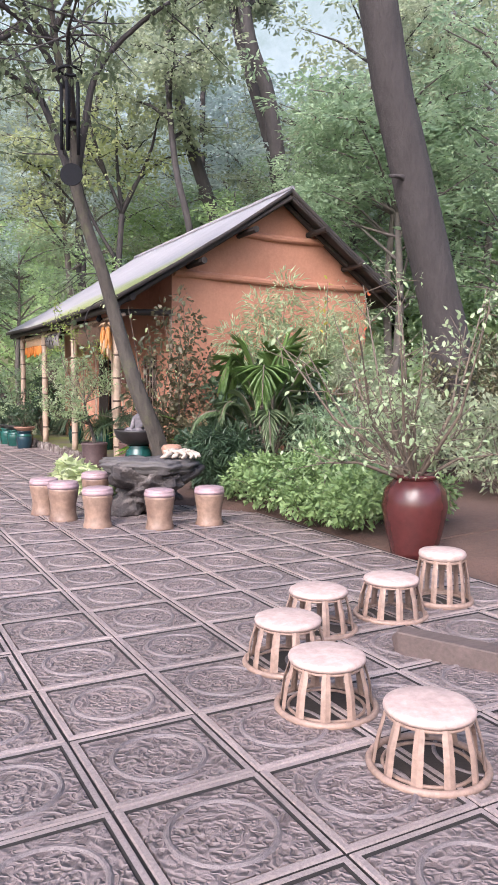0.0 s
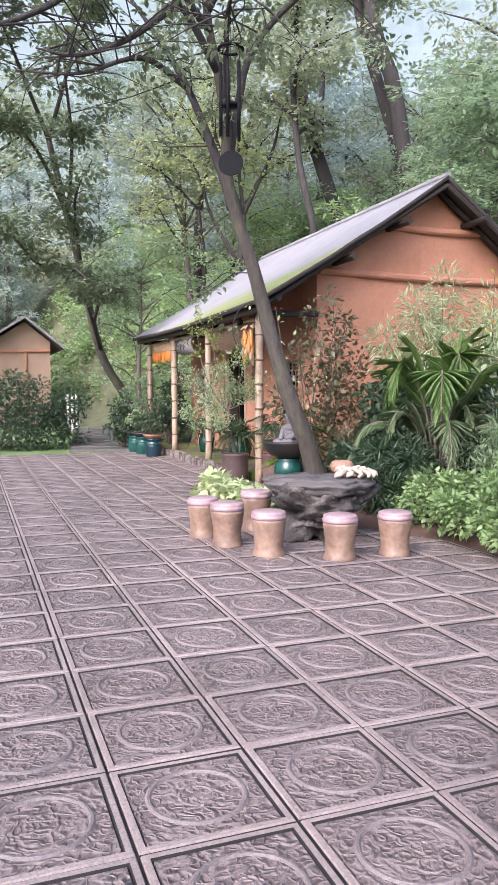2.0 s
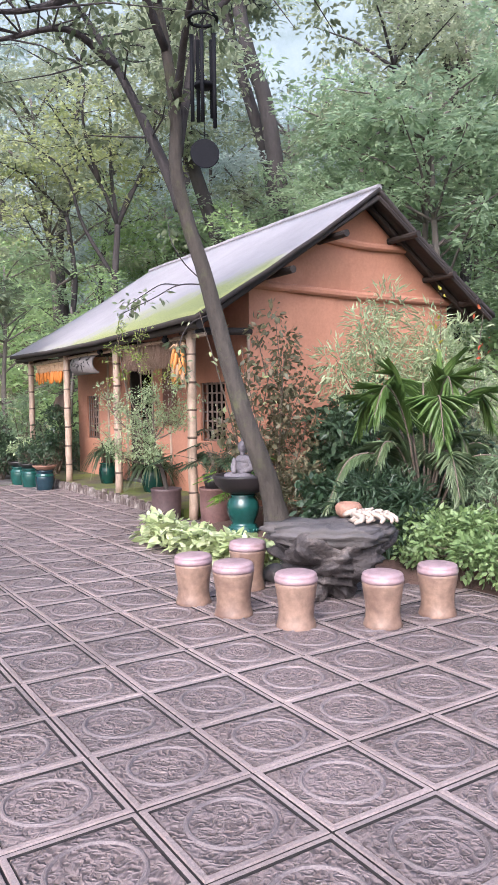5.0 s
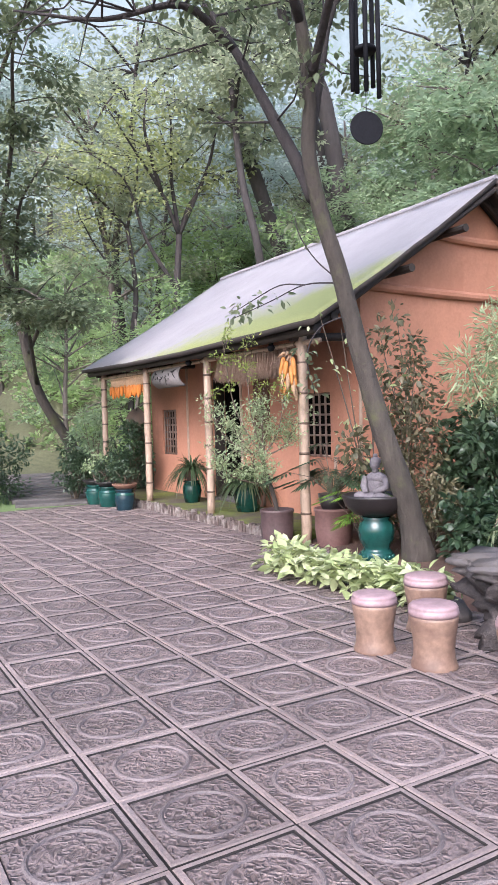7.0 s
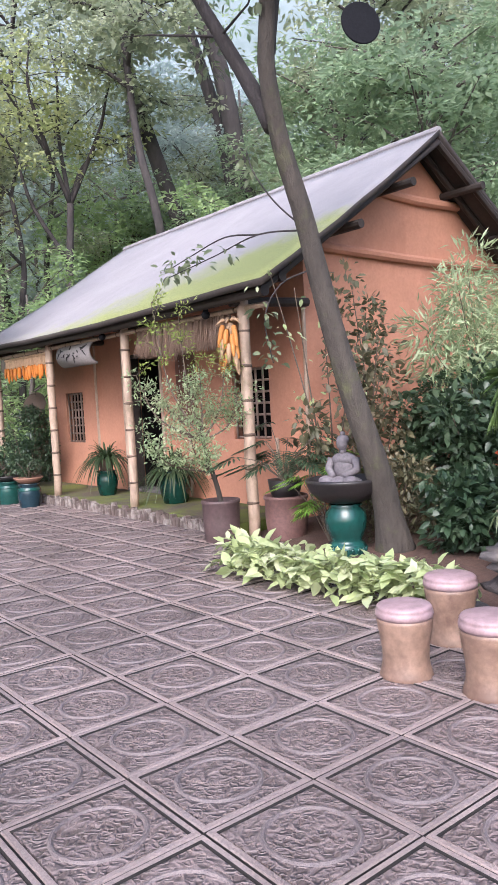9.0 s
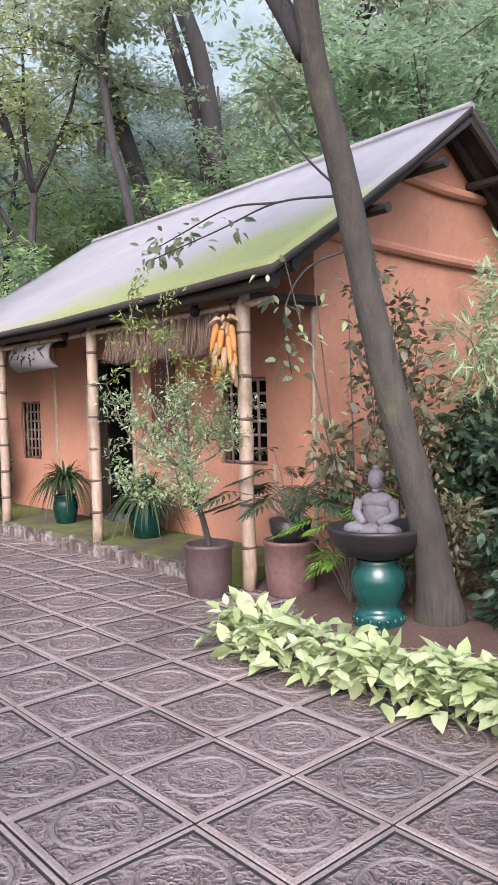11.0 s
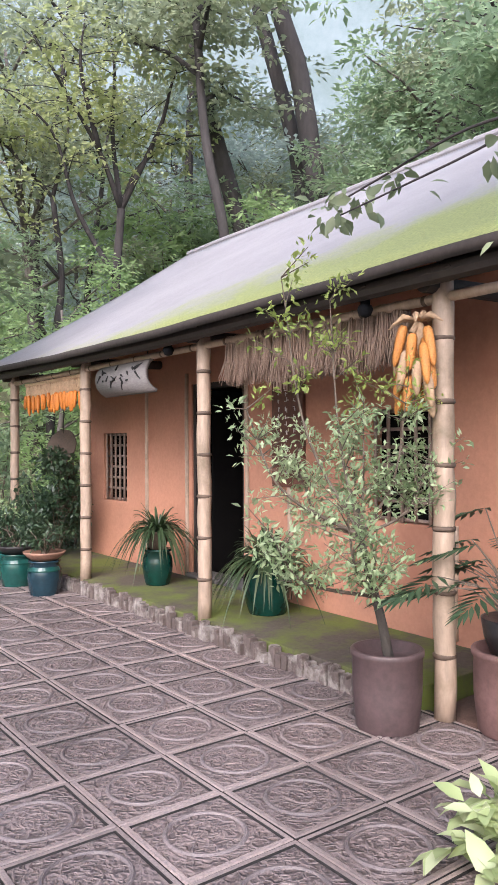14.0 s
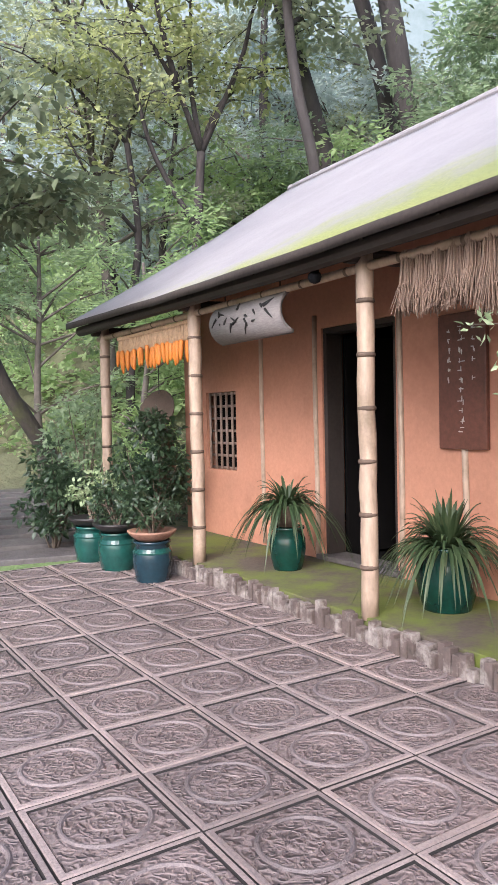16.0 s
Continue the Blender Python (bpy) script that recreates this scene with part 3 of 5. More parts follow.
def corn_garland():
    g = thing("corn_garland", (3.98, 17.58, 2.335), "row of orange corn cobs hanging under the eave", "corn")
    part("rod", tube(bmesh.new(), [(0, -0.83, -0.055), (0, 0.83, -0.055)], 0.022, 8), M_HUSK, g)
    for k in range(27):
        y = -0.8 + k * 1.6 / 26
        bm = bmesh.new()
        corn_cob(bm, (random.uniform(-0.03, 0.03), y, -0.20 + random.uniform(-0.015, 0.015)), (random.uniform(-0.1, 0.1), random.uniform(-0.12, 0.12), -1), random.uniform(0.17, 0.23), 0.026)
        part("corn_cob", bm, M_CORN, g, "", True)
        bm = bmesh.new()
        tube(bm, [(0, y, -0.04), (0.02, y + 0.01, -0.12), (0, y, -0.22)], [0.012, 0.034, 0.022], 7, True, 0.4)
        part("husk", bm, M_HUSK, g, "", True)


def corn_bunch():
    g = thing("corn_bunch", (3.88, 12.06, 2.26), "bunch of dried corn cobs tied to a bamboo post", "corn")
    part("tie", tube(bmesh.new(), [(0.05, 0, 0.0), (0.0, 0, -0.06), (-0.03, 0.02, -0.12)], 0.02, 8), M_HUSK, g)
    for k in range(20):
        a, lvl = k * 2.4, k / 20
        z = -0.06 - 0.36 * lvl
        d = (0.16 * math.cos(a) - 0.05, 0.24 * math.sin(a), -1)
        bm = bmesh.new()
        corn_cob(bm, (0.035 * math.cos(a) - 0.03, 0.085 * math.sin(a), z), d, random.uniform(0.18, 0.24), 0.029)
        part("corn_cob", bm, M_CORN2 if k % 3 else M_HUSK, g, "", True)
    bm = bmesh.new()
    for k in range(7):
        a = k * 0.9
        tube(bm, [(0, 0, -0.05), (0.08 * math.cos(a), 0.10 * math.sin(a), -0.03), (0.14 * math.cos(a), 0.2 * math.sin(a), -0.08)], [0.012, 0.02, 0.003], 5)
    part("husk", bm, M_HUSK, g, "", True)


def straw_fringe():
    g = thing("straw_fringe", (4.0, 13.15, 2.335), "bundles of dry straw hung in a row from the porch rail", "straw bundles")
    for k in range(15):
        y = -0.86 + k * 1.72 / 14
        n = 130
        bm = bmesh.new()
        ln = random.uniform(0.32, 0.42)
        for _ in range(n):
            a, r = random.uniform(0, 6.28), random.random() ** 0.5
            sx, sy = math.cos(a) * r, math.sin(a) * r
            l2 = ln * random.uniform(0.8, 1.1)
            tube(bm, [(0.045 * sx, y + 0.05 * sy, 0.03), (0.06 * sx, y + 0.07 * sy, -0.15), (0.085 * sx + random.uniform(-.03, .03), y + 0.10 * sy + random.uniform(-.04, .04), 0.02 - l2)], [0.004, 0.005, 0.0025], 3, False)
        part("straw_sheaf", bm, M_STRAW, g)


def sign_board():
    g = thing("name_board", (3.99, 15.74, 2.18), "curved grey wooden name board with dark brushed writing", "sign")
    bm = bmesh.new()
    n, w = 12, 0.51
    out, inn = [], []
    for k in range(n + 1):
        a = math.pi * (0.18 + 0.72 * k / n)
        for lst, r in ((out, 0.185), (inn, 0.155)):
            lst.append([bm.verts.new((0.09 - r * math.sin(a), s * w, r * math.cos(a) * 0.95)) for s in (-1, 1)])
    for lst in (out, inn):
        for p, q in zip(lst, lst[1:]):
            bm.faces.new((p[0], p[1], q[1], q[0]))
    for k in range(n):
        for s in (0, 1):
            bm.faces.new((out[k][s], out[k + 1][s], inn[k + 1][s], inn[k][s]))
    for k in (0, n):
        bm.faces.new((out[k][0], out[k][1], inn[k][1], inn[k][0]))
    part("board", bm, M_SIGN, g, "", True)
    # brushed characters that cannot be read: loose strokes
    r2 = random.Random(5)
    for c in range(4):
        y0 = 0.33 - c * 0.215
        for s in range(5):
            pts = []
            ya, za = y0 + r2.uniform(-0.07, 0.07), r2.uniform(-0.05, 0.08)
            yb, zb = ya + r2.uniform(-0.09, 0.09), za + r2.uniform(-0.08, 0.06)
            for f in (0, 0.5, 1):
                y, z = ya + (yb - ya) * f, za + (zb - za) * f
                z = max(-0.12, min(0.13, z))
                pts.append((0.09 - math.sqrt(max(0.001, 0.185 ** 2 - (z / 0.95) ** 2)) - 0.002, y, z))
            part("brush_stroke", tube(bmesh.new(), pts, [0.012, 0.009, 0.004], 5), M_INK, g)
    for y in (-0.4, 0.4):
        part("hanger", tube(bmesh.new(), [(0, y, 0.13), (0, y, 0.24)], 0.006, 5), M_DARKWOOD, g)


def plaque():
    g = thing("wall_plaque", (WX - 0.03, 14.42, 1.63), "brown wooden plaque with pale characters on the clay wall", "plaque")
    part("board", box(bmesh.new(), -0.012, 0.028, -0.215, 0.215, -0.48, 0.48, 0.008), M_PLAQUE, g)
    r2 = random.Random(3)
    for c in range(3):
        for k in range(11 if c == 1 else 6):
            if c != 1 and r2.random() < 0.2:
                continue
            s = 0.035 if c == 1 else 0.022
            y, z = 0.11 - c * 0.11, 0.36 - k * 0.07
            bm = bmesh.new()
            for _ in range(3):
                yy, zz = y + r2.uniform(-s, s) * 0.5, z + r2.uniform(-s, s) * 0.6
                if r2.random() < 0.5:
                    box(bm, -0.016, -0.013, yy - s * 0.5, yy + s * 0.5, zz - 0.003, zz + 0.003)
                else:
                    box(bm, -0.016, -0.013, yy - 0.003, yy + 0.003, zz - s * 0.5, zz + s * 0.5)
            part("character", bm, M_PALE, g)


def winnowing_tray():
    g = thing("winnowing_tray", (4.62, 18.78, 1.5), "round brown woven tray hung at the far porch end", "tray")
    bm = bmesh.new()
    lathe(bm, [(0.02, 0.0), (0.2, 0.0), (0.24, 0.03), (0.25, 0.05), (0.235, 0.05), (0.19, 0.015), (0.02, 0.012)], 28)
    bmesh.ops.transform(bm, matrix=Matrix.Rotation(radians(-70), 4, "Y") @ Matrix.Rotation(radians(25), 4, "X"), verts=bm.verts)
    part("tray", bm, M_NODE, g, "", True)
    part("cord", tube(bmesh.new(), [(0, 0, 0.2), (0, 0.0, 1.0)], 0.006, 5), M_DARKWOOD, g)
    c = thing("palm_cape", (4.68, 18.72, 1.0), "brown fibre cape hanging on the porch corner", "cape")
    bm = bmesh.new()
    for _ in range(160):
        y = random.uniform(-0.13, 0.13)
        tube(bm, [(random.uniform(-.03, .03), y * 0.4, 0.32), (random.uniform(-.05, .05), y * 0.8, 0.05), (random.uniform(-.06, .06), y * 1.2, -0.35)], [0.006, 0.008, 0.004], 3, False)
    part("fibres", bm, M_NODE, c)


def dome_lamp(y):
    g = thing("eave_lamp", (3.86, y, 2.33), "small dark dome lamp fixed under the eave", "lamp")
    part("bracket", tube(bmesh.new(), [(0, 0, 0.09), (0, 0, 0.02)], 0.03, 10), M_IRON, g)
    part("globe", lathe(bmesh.new(), [(0.01, -0.05), (0.035, -0.038), (0.048, -0.005), (0.04, 0.02), (0.02, 0.03)], 14), M_IRON, g, "", True)


corn_garland()
corn_bunch()
straw_fringe()
sign_board()
plaque()
winnowing_tray()
dome_lamp(14.75)
dome_lamp(12.45)


# ---- pots and plants ----
def pot_body(parent, profile, material, name="pot", label="", wobble=0.006):
    return part(name, lathe(bmesh.new(), profile, 32, wobble), material, parent, label, True)


def jar(r, h, neck=0.75, foot=0.7, lip=0.02):
    return [(r * foot, 0), (r * foot * 1.03, 0.02 * h), (r * 0.9, h * 0.22), (r, h * 0.5), (r * 0.97, h * 0.72), (r * neck, h * 0.92), (r * neck + lip, h * 0.95), (r * neck + lip, h), (r * neck - 0.015, h), (r * neck - 0.02, h * 0.86), (0.01, h * 0.85)]


def straight(r, h):
    return [(r * 0.86, 0), (r * 0.9, 0.015), (r * 0.99, h * 0.45), (r * 1.0, h * 0.9), (r * 1.05, h * 0.93), (r * 1.05, h * 0.985), (r * 1.02, h), (r * 0.93, h), (r * 0.9, h * 0.88), (0.01, h * 0.87)]


def strap_plant(parent, z, n, ln, spread=0.9):
    bm = bmesh.new()
    for k in range(n):
        a = random.uniform(0, 6.28)
        l = ln * random.uniform(0.6, 1.15)
        e = random.uniform(0.25, 1.0) * spread
        w = 0.0135 * random.uniform(0.7, 1.3)
        prev = None
        for j in range(7):
            f = j / 6
            out = l * e * (f - 0.12 * f * f)
            up = l * (1.0 - 0.5 * e) * f - l * 1.15 * e * f * f
            c = Vector((math.cos(a) * (0.03 + out), math.sin(a) * (0.03 + out), z + up))
            s = Vector((-math.sin(a), math.cos(a), 0)) * w * (1 - f ** 3)
            cur = (bm.verts.new(c + s), bm.verts.new(c - Vector((0, 0, 0.004))), bm.verts.new(c - s))
            if prev:
                bm.faces.new((prev[0], prev[1], cur[1], cur[0]))
                bm.faces.new((prev[1], prev[2], cur[2], cur[1]))
            prev = cur
    part("leaves", bm, L_STRAP, parent, "", True)


def bush(parent, centre, size, clumps, per, leaf, material, template=SIMPLE, clump_r=0.16, name="leaves", roll=0.6):
    d = rng.normal(size=(clumps, 3))
    d /= np.linalg.norm(d, axis=1, keepdims=True)
    c = np.array(centre) + d * np.array(size) * rng.uniform(0.3, 1.0, (clumps, 1)) ** 0.5
    pos, way = in_clumps(c, clump_r, per)
    part(name, leaf_mesh(name, template, pos, way, leaf * rng.uniform(0.6, 1.25, len(pos)), material, roll), None, parent)
    return c


def stems(parent, base, tips, r0=0.012, mat_=None, name="woody_stem"):
    bm = bmesh.new()
    for t in tips:
        b = Vector(base) + Vector((random.uniform(-.03, .03), random.uniform(-.03, .03), 0))
        t = Vector(t)
        mid = b.lerp(t, 0.5) + Vector((random.uniform(-.06, .06), random.uniform(-.06, .06), 0.06))
        tube(bm, [b, mid, t], [r0, r0 * 0.7, r0 * 0.3], 6, False)
    part(name, bm, mat_ or M_TWIG, parent, "", True)


# strap plants in glazed pots on the porch
p = thing("potted_plant", (4.50, 14.22, 0.125), "arching strap-leaved plant in a wide dark green glazed pot", "potted plant", "porch plants")
pot_body(p, jar(0.205, 0.42, 0.85, 0.75), M_GREEN)
strap_plant(p, 0.38, 260, 0.66, 1.0)
p = thing("potted_plant", (4.42, 15.92, 0.125), "drooping strap-leaved plant in brown pot on green glazed jar", "potted plant", "porch plants")
pot_body(p, jar(0.155, 0.36, 0.8, 0.75), M_GREEN, "jar", "dark green glazed jar")
g = bmesh.new()
lathe(g, [(0.08, 0.36), (0.11, 0.45), (0.125, 0.52), (0.13, 0.54), (0.11, 0.54), (0.01, 0.52)], 26)
part("pot", g, M_NODE, p, "brown clay pot", True)
strap_plant(p, 0.53, 190, 0.55, 1.15)

# row of glazed pots with bowls beside the far post
for (x, y, r, h, m, lab) in ((3.57, 16.78, 0.175, 0.36, M_BLUE, "blue glazed jar carrying a terracotta bowl with small shrub"),
                             (3.52, 17.45, 0.19, 0.36, M_TEAL, "teal glazed jar carrying a dark bowl with a small-leaved shrub"),
                             (3.48, 18.02, 0.19, 0.36, M_TEAL, "teal glazed jar carrying a dark bowl with a small-leaved shrub")):
    p = thing("potted_plant", (x, y, -0.012), lab, "potted plant", "glazed jars by the porch")
    j = pot_body(p, jar(r, h, 0.82, 0.8), m, "jar")
    part("collar_band", lathe(bmesh.new(), [(r * 0.98, h * 0.70), (r * 1.0, h * 0.74), (r * 0.9, h * 0.83), (r * 0.86, h * 0.84)], 30, 0, False), M_TEAL, j)
    g = bmesh.new()
    lathe(g, [(r * 0.7, h + 0.001), (r * 0.95, h + 0.03), (r * 1.2, h + 0.07), (r * 1.25, h + 0.09), (r * 1.15, h + 0.09), (r * 0.8, h + 0.05), (0.01, h + 0.05)], 30)
    part("bowl", g, M_TERRA if m == M_BLUE else M_BLACKPOT, p, "", True)
    c = bush(p, (0.05, 0.05, h + 0.30), (0.26, 0.26, 0.2), 20, 40, 0.055, L_DARK if y < 17.6 else L_SAPLING, BROAD, 0.10)
    stems(p, (0, 0, h + 0.05), c[:12], 0.01)
for (x, y, sc) in ((4.3, 18.3, 1.0), (3.9, 19.4, 1.3), (3.3, 18.7, 0.8)):
    p = thing("shrub", (x, y, 0.0 if y > 18.9 or x < 3.9 else 0.125), "dark leafy shrub growing at the far end of the porch", "shrub")
    c = bush(p, (0, 0, 0.75 * sc), (0.4 * sc, 0.4 * sc, 0.65 * sc), 40, 45, 0.08, L_DARK if sc != 1.3 else L_FOREST, BROAD, 0.16)
    stems(p, (0, 0, -0.02), c[:16], 0.012)

# sapling in the brown pot
p = thing("potted_tree", (3.66, 12.10, -0.012), "slender small-leaved sapling in a large brown clay pot on the paving", "potted tree")
pot_body(p, straight(0.19, 0.43), M_BROWNPOT)
trunk = spline([(0.02, 0, 0.34), (-0.03, 0.02, 0.6), (-0.11, 0.05, 0.9), (-0.15, 0.08, 1.2)], 12)
part("trunk", tube(bmesh.new(), trunk.tolist(), list(np.linspace(0.03, 0.016, 12)), 9), M_BARK, p, "", True)
tips, high = [], []
bmt = bmesh.new()
for end, side in (((-0.52, 0.26, 2.42), 16), ((-0.30, 0.12, 2.30), 14), ((-0.68, 0.36, 1.72), 18), ((-0.72, 0.12, 1.10), 26), ((0.12, -0.05, 1.85), 24), ((0.22, -0.1, 1.45), 22),
                  ((-0.35, 0.3, 1.35), 24), ((-0.45, -0.15, 1.25), 22), ((0.05, 0.3, 1.5), 20), ((-0.15, 0.02, 1.75), 18), ((-0.3, -0.2, 0.95), 18)):
    b, e = Vector(trunk[5 if end[2] < 1.3 else 9]), Vector(end)
    bow = b.lerp(e, 0.45) + Vector((0.25 * (e.x - b.x), 0.25 * (e.y - b.y), -0.05))
    limb_pts = spline([tuple(b), tuple(bow), tuple(e)], 12)
    part("branch", tube(bmesh.new(), limb_pts.tolist(), list(np.linspace(0.012, 0.003, 12)), 6, False), M_TWIG, p, "", True)
    for k in range(side):
        q = Vector(limb_pts[random.randint(4, 11)])
        l = random.uniform(0.06, 0.24)
        a = random.uniform(0, 6.28)
        t = q + Vector((math.cos(a) * l, math.sin(a) * l, random.uniform(-0.02, 0.16)))
        tube(bmt, [q, t], [0.004, 0.0015], 4, False)
        (high if t.z > 1.75 else tips).extend(q.lerp(t, f) for f in (0.35, 0.6, 0.8, 1.0))
tagged(part("branchwork", bmt, M_TWIG, p, "", True), kind="stuff")
for spots, material in ((tips, L_SAPLING), (high, L_SHOOT)):
    pos, way = in_clumps([tuple(t) for t in spots], 0.05, 6, 1.0)
    part("leaves", leaf_mesh("leaves", SIMPLE, pos, way + np.array([0, 0, 0.3]), 0.044 * rng.uniform(0.6, 1.3, len(pos)), material), None, p)

# divided-leaf plant in the stacked pots
p = thing("potted_plant", (4.12, 11.62, 0.0), "plant with cut dark leaves in a black and red pot", "potted plant")
pot_body(p, straight(0.215, 0.44), M_PINKPOT, "outer_pot")
g = bmesh.new()
lathe(g, [(0.12, 0.4), (0.16, 0.5), (0.175, 0.6), (0.16, 0.6), (0.01, 0.57)], 26)
part("inner_pot", g, M_BLACKPOT, p, "", True)


def cut_leaves(parent, base, n, reach, material, size=0.14, rise=0.5):
    """Leaves on stalks, each cut into fingers along its rib."""
    pos, way, ln = [], [], []
    bm = bmesh.new()
    for k in range(n):
        a = random.uniform(0, 6.28)
        e = random.uniform(0.3, 1.0)
        tip = Vector(base) + Vector((math.cos(a) * reach * e, math.sin(a) * reach * e, rise * random.uniform(0.4, 1.3) * (1.3 - 0.7 * e)))
        tube(bm, [base, Vector(base).lerp(tip, 0.5) + Vector((0, 0, 0.08)), tip], [0.007, 0.005, 0.003], 5, False)
        d = Vector((math.cos(a), math.sin(a), -0.35)).normalized()
        s = Vector((-math.sin(a), math.cos(a), 0))
        for j in range(8):
            for sg in (-1, 1):
                f = j / 7
                pos.append(tip + d * size * 1.6 * f)
                way.append(s * sg * (1 - f * 0.6) + d * (0.35 + f))
                ln.append(size * (1.0 - 0.35 * abs(f - 0.35)))
    part("leafstalk", bm, M_TWIG, parent, "", True)
    part("leaves", leaf_mesh("leaves", NARROW, np.array(pos), np.array(way), np.array(ln) * 1.0, material, 0.15), None, parent)


cut_leaves(p, (0, 0, 0.57), 34, 0.55, L_DARK, 0.17, 0.45)
p = thing("fern", (4.05, 10.95, 0.03), "bright yellow-green fern beside the pots", "fern")
cut_leaves(p, (0, 0, 0.02), 26, 0.35, L_BRIGHT, 0.12, 0.75)


# ---- statue fountain ----
def fountain():
    g = thing("fountain_stand", (3.79, 10.48, 0.055), "teal glazed jar stand beside the garden bed", "stand")
    bm = lathe(bmesh.new(), [(0.15, -0.04), (0.165, 0.0), (0.165, 0.07), (0.15, 0.09), (0.125, 0.11), (0.145, 0.15), (0.172, 0.22), (0.18, 0.29), (0.165, 0.36), (0.13, 0.40), (0.145, 0.425), (0.13, 0.43), (0.01, 0.43)], 34)
    part("jar", bm, M_TEAL, g, "", True)
    for k in range(18):
        a = 2 * math.pi * k / 18
        part("petal", lathe(bmesh.new(), [(0.004, 0.012), (0.014, 0.025), (0.016, 0.045), (0.006, 0.062)], 6), M_TEAL, g, "", True).location = (0.162 * math.cos(a), 0.162 * math.sin(a), 0)
    b = thing("stone_bowl", (3.79, 10.48, 0.487), "wide dark bowl of water on the teal stand", "bowl")
    part("bowl", lathe(bmesh.new(), [(0.12, 0.0), (0.22, 0.03), (0.30, 0.11), (0.325, 0.18), (0.335, 0.20), (0.325, 0.215), (0.305, 0.205), (0.28, 0.13), (0.01, 0.10)], 38, 0.004), M_BLACKPOT, b, "", True)
    s = bmesh.new()
    # seated figure in one plain mesh
    def blob(c, r, rot=0):
        m = Matrix.Translation(c) @ Matrix.Rotation(rot, 4, "Z") @ Matrix.Diagonal((*r, 1))
        bmesh.ops.create_uvsphere(s, u_segments=18, v_segments=12, radius=1, matrix=m)
    lathe(s, [(0.21, 0.0), (0.22, 0.03), (0.20, 0.06), (0.01, 0.065)], 22, 0.02)
    blob((-0.02, 0, 0.09), (0.12, 0.21, 0.055))
    blob((-0.09, 0.13, 0.10), (0.075, 0.09, 0.05), 0.5)
    blob((-0.09, -0.13, 0.10), (0.075, 0.09, 0.05), -0.5)
    blob((0.02, 0, 0.21), (0.085, 0.115, 0.14))
    blob((0.02, 0, 0.29), (0.08, 0.135, 0.07))
    for sg in (-1, 1):
        tube(s, [(0.01, sg * 0.13, 0.30), (-0.01, sg * 0.16, 0.2), (-0.10, sg * 0.06, 0.145)], [0.045, 0.042, 0.032], 9)
    blob((0.0, 0, 0.38), (0.035, 0.035, 0.05))
    blob((-0.005, 0, 0.445), (0.06, 0.055, 0.07))
    blob((0.01, 0, 0.475), (0.062, 0.062, 0.05))
    blob((0.01, 0, 0.53), (0.027, 0.027, 0.025))
    st = tagged(part("statue", s, M_STATUE, None, "", True), "small grey stone statue of a seated figure in the water bowl", "statue")
    st.matrix_world = pose(3.81, 10.5, 0.587, 0, 0, 12) @ Matrix.Diagonal((0.88, 0.88, 0.92, 1))


fountain()


# ---- border of lime leaves ----
def lime_border():
    g = thing("border_plants", (2.95, 9.8, 0.0), "dense border of broad lime-green leaves spilling over the paving edge", "border plants")
    line = spline([(2.95, 10.98), (2.86, 10.5), (2.86, 10.0), (2.92, 9.5), (3.0, 9.1), (2.95, 8.75)], 60)
    pos, way = [], []
    for x, y in line:
        for _ in range(19):
            a = random.uniform(-0.6, 0.6) + math.pi
            f = random.random()
            px, py = x + random.uniform(-0.16, 0.18), y + random.uniform(-0.06, 0.06)
            pos.append((px - 2.95, py - 9.8, 0.05 + 0.27 * random.random() * (1 - abs(px - x) * 2)))
            aa = random.uniform(0, 6.28)
            way.append((0.7 * math.cos(aa) - 0.45, 0.8 * math.sin(aa), random.uniform(-0.5, 0.7)))
    part("leaves", leaf_mesh("leaves", BROAD, np.array(pos), np.array(way), 0.145 * rng.uniform(0.6, 1.2, len(pos)), L_LIME, 0.35), None, g)
    stems(g, (0, 0, -0.03), [(x - 2.95, y - 9.8, 0.12) for x, y in line[::5]], 0.006)


lime_border()


# ---- stools and rock table ----
def ceramic_stool():
    s = thing("ceramic_stool", (2.05, 8.42, -0.012), "tan stoneware drum stool with a lilac glazed top", "stool", "stools round the stone table")
    part("body", lathe(bmesh.new(), [(0.130, 0.0), (0.134, 0.012), (0.129, 0.03), (0.119, 0.065), (0.116, 0.105), (0.120, 0.165), (0.132, 0.235), (0.1395, 0.285), (0.140, 0.31)], 36, 0.005), M_STOOL, s, "", True)
    part("top", lathe(bmesh.new(), [(0.141, 0.305), (0.144, 0.322), (0.142, 0.338), (0.135, 0.344), (0.139, 0.352), (0.131, 0.364), (0.11, 0.371), (0.01, 0.372)], 36, 0.004), M_STOOLTOP, s, "lilac-glazed seat with a rolled rim", True)
    return s


st0 = ceramic_stool()
for x, y, rz, sc in ((2.13, 7.98, 40, 1.03), (2.32, 7.50, 100, 1.0), (2.80, 7.19, 200, 0.98), (3.28, 7.16, 300, 0.98), (2.62, 8.56, 20, 1.05)):
    c = copy_thing(st0, pose(x, y, -0.012, 0, 0, rz))
    c.scale = (sc, sc, sc)


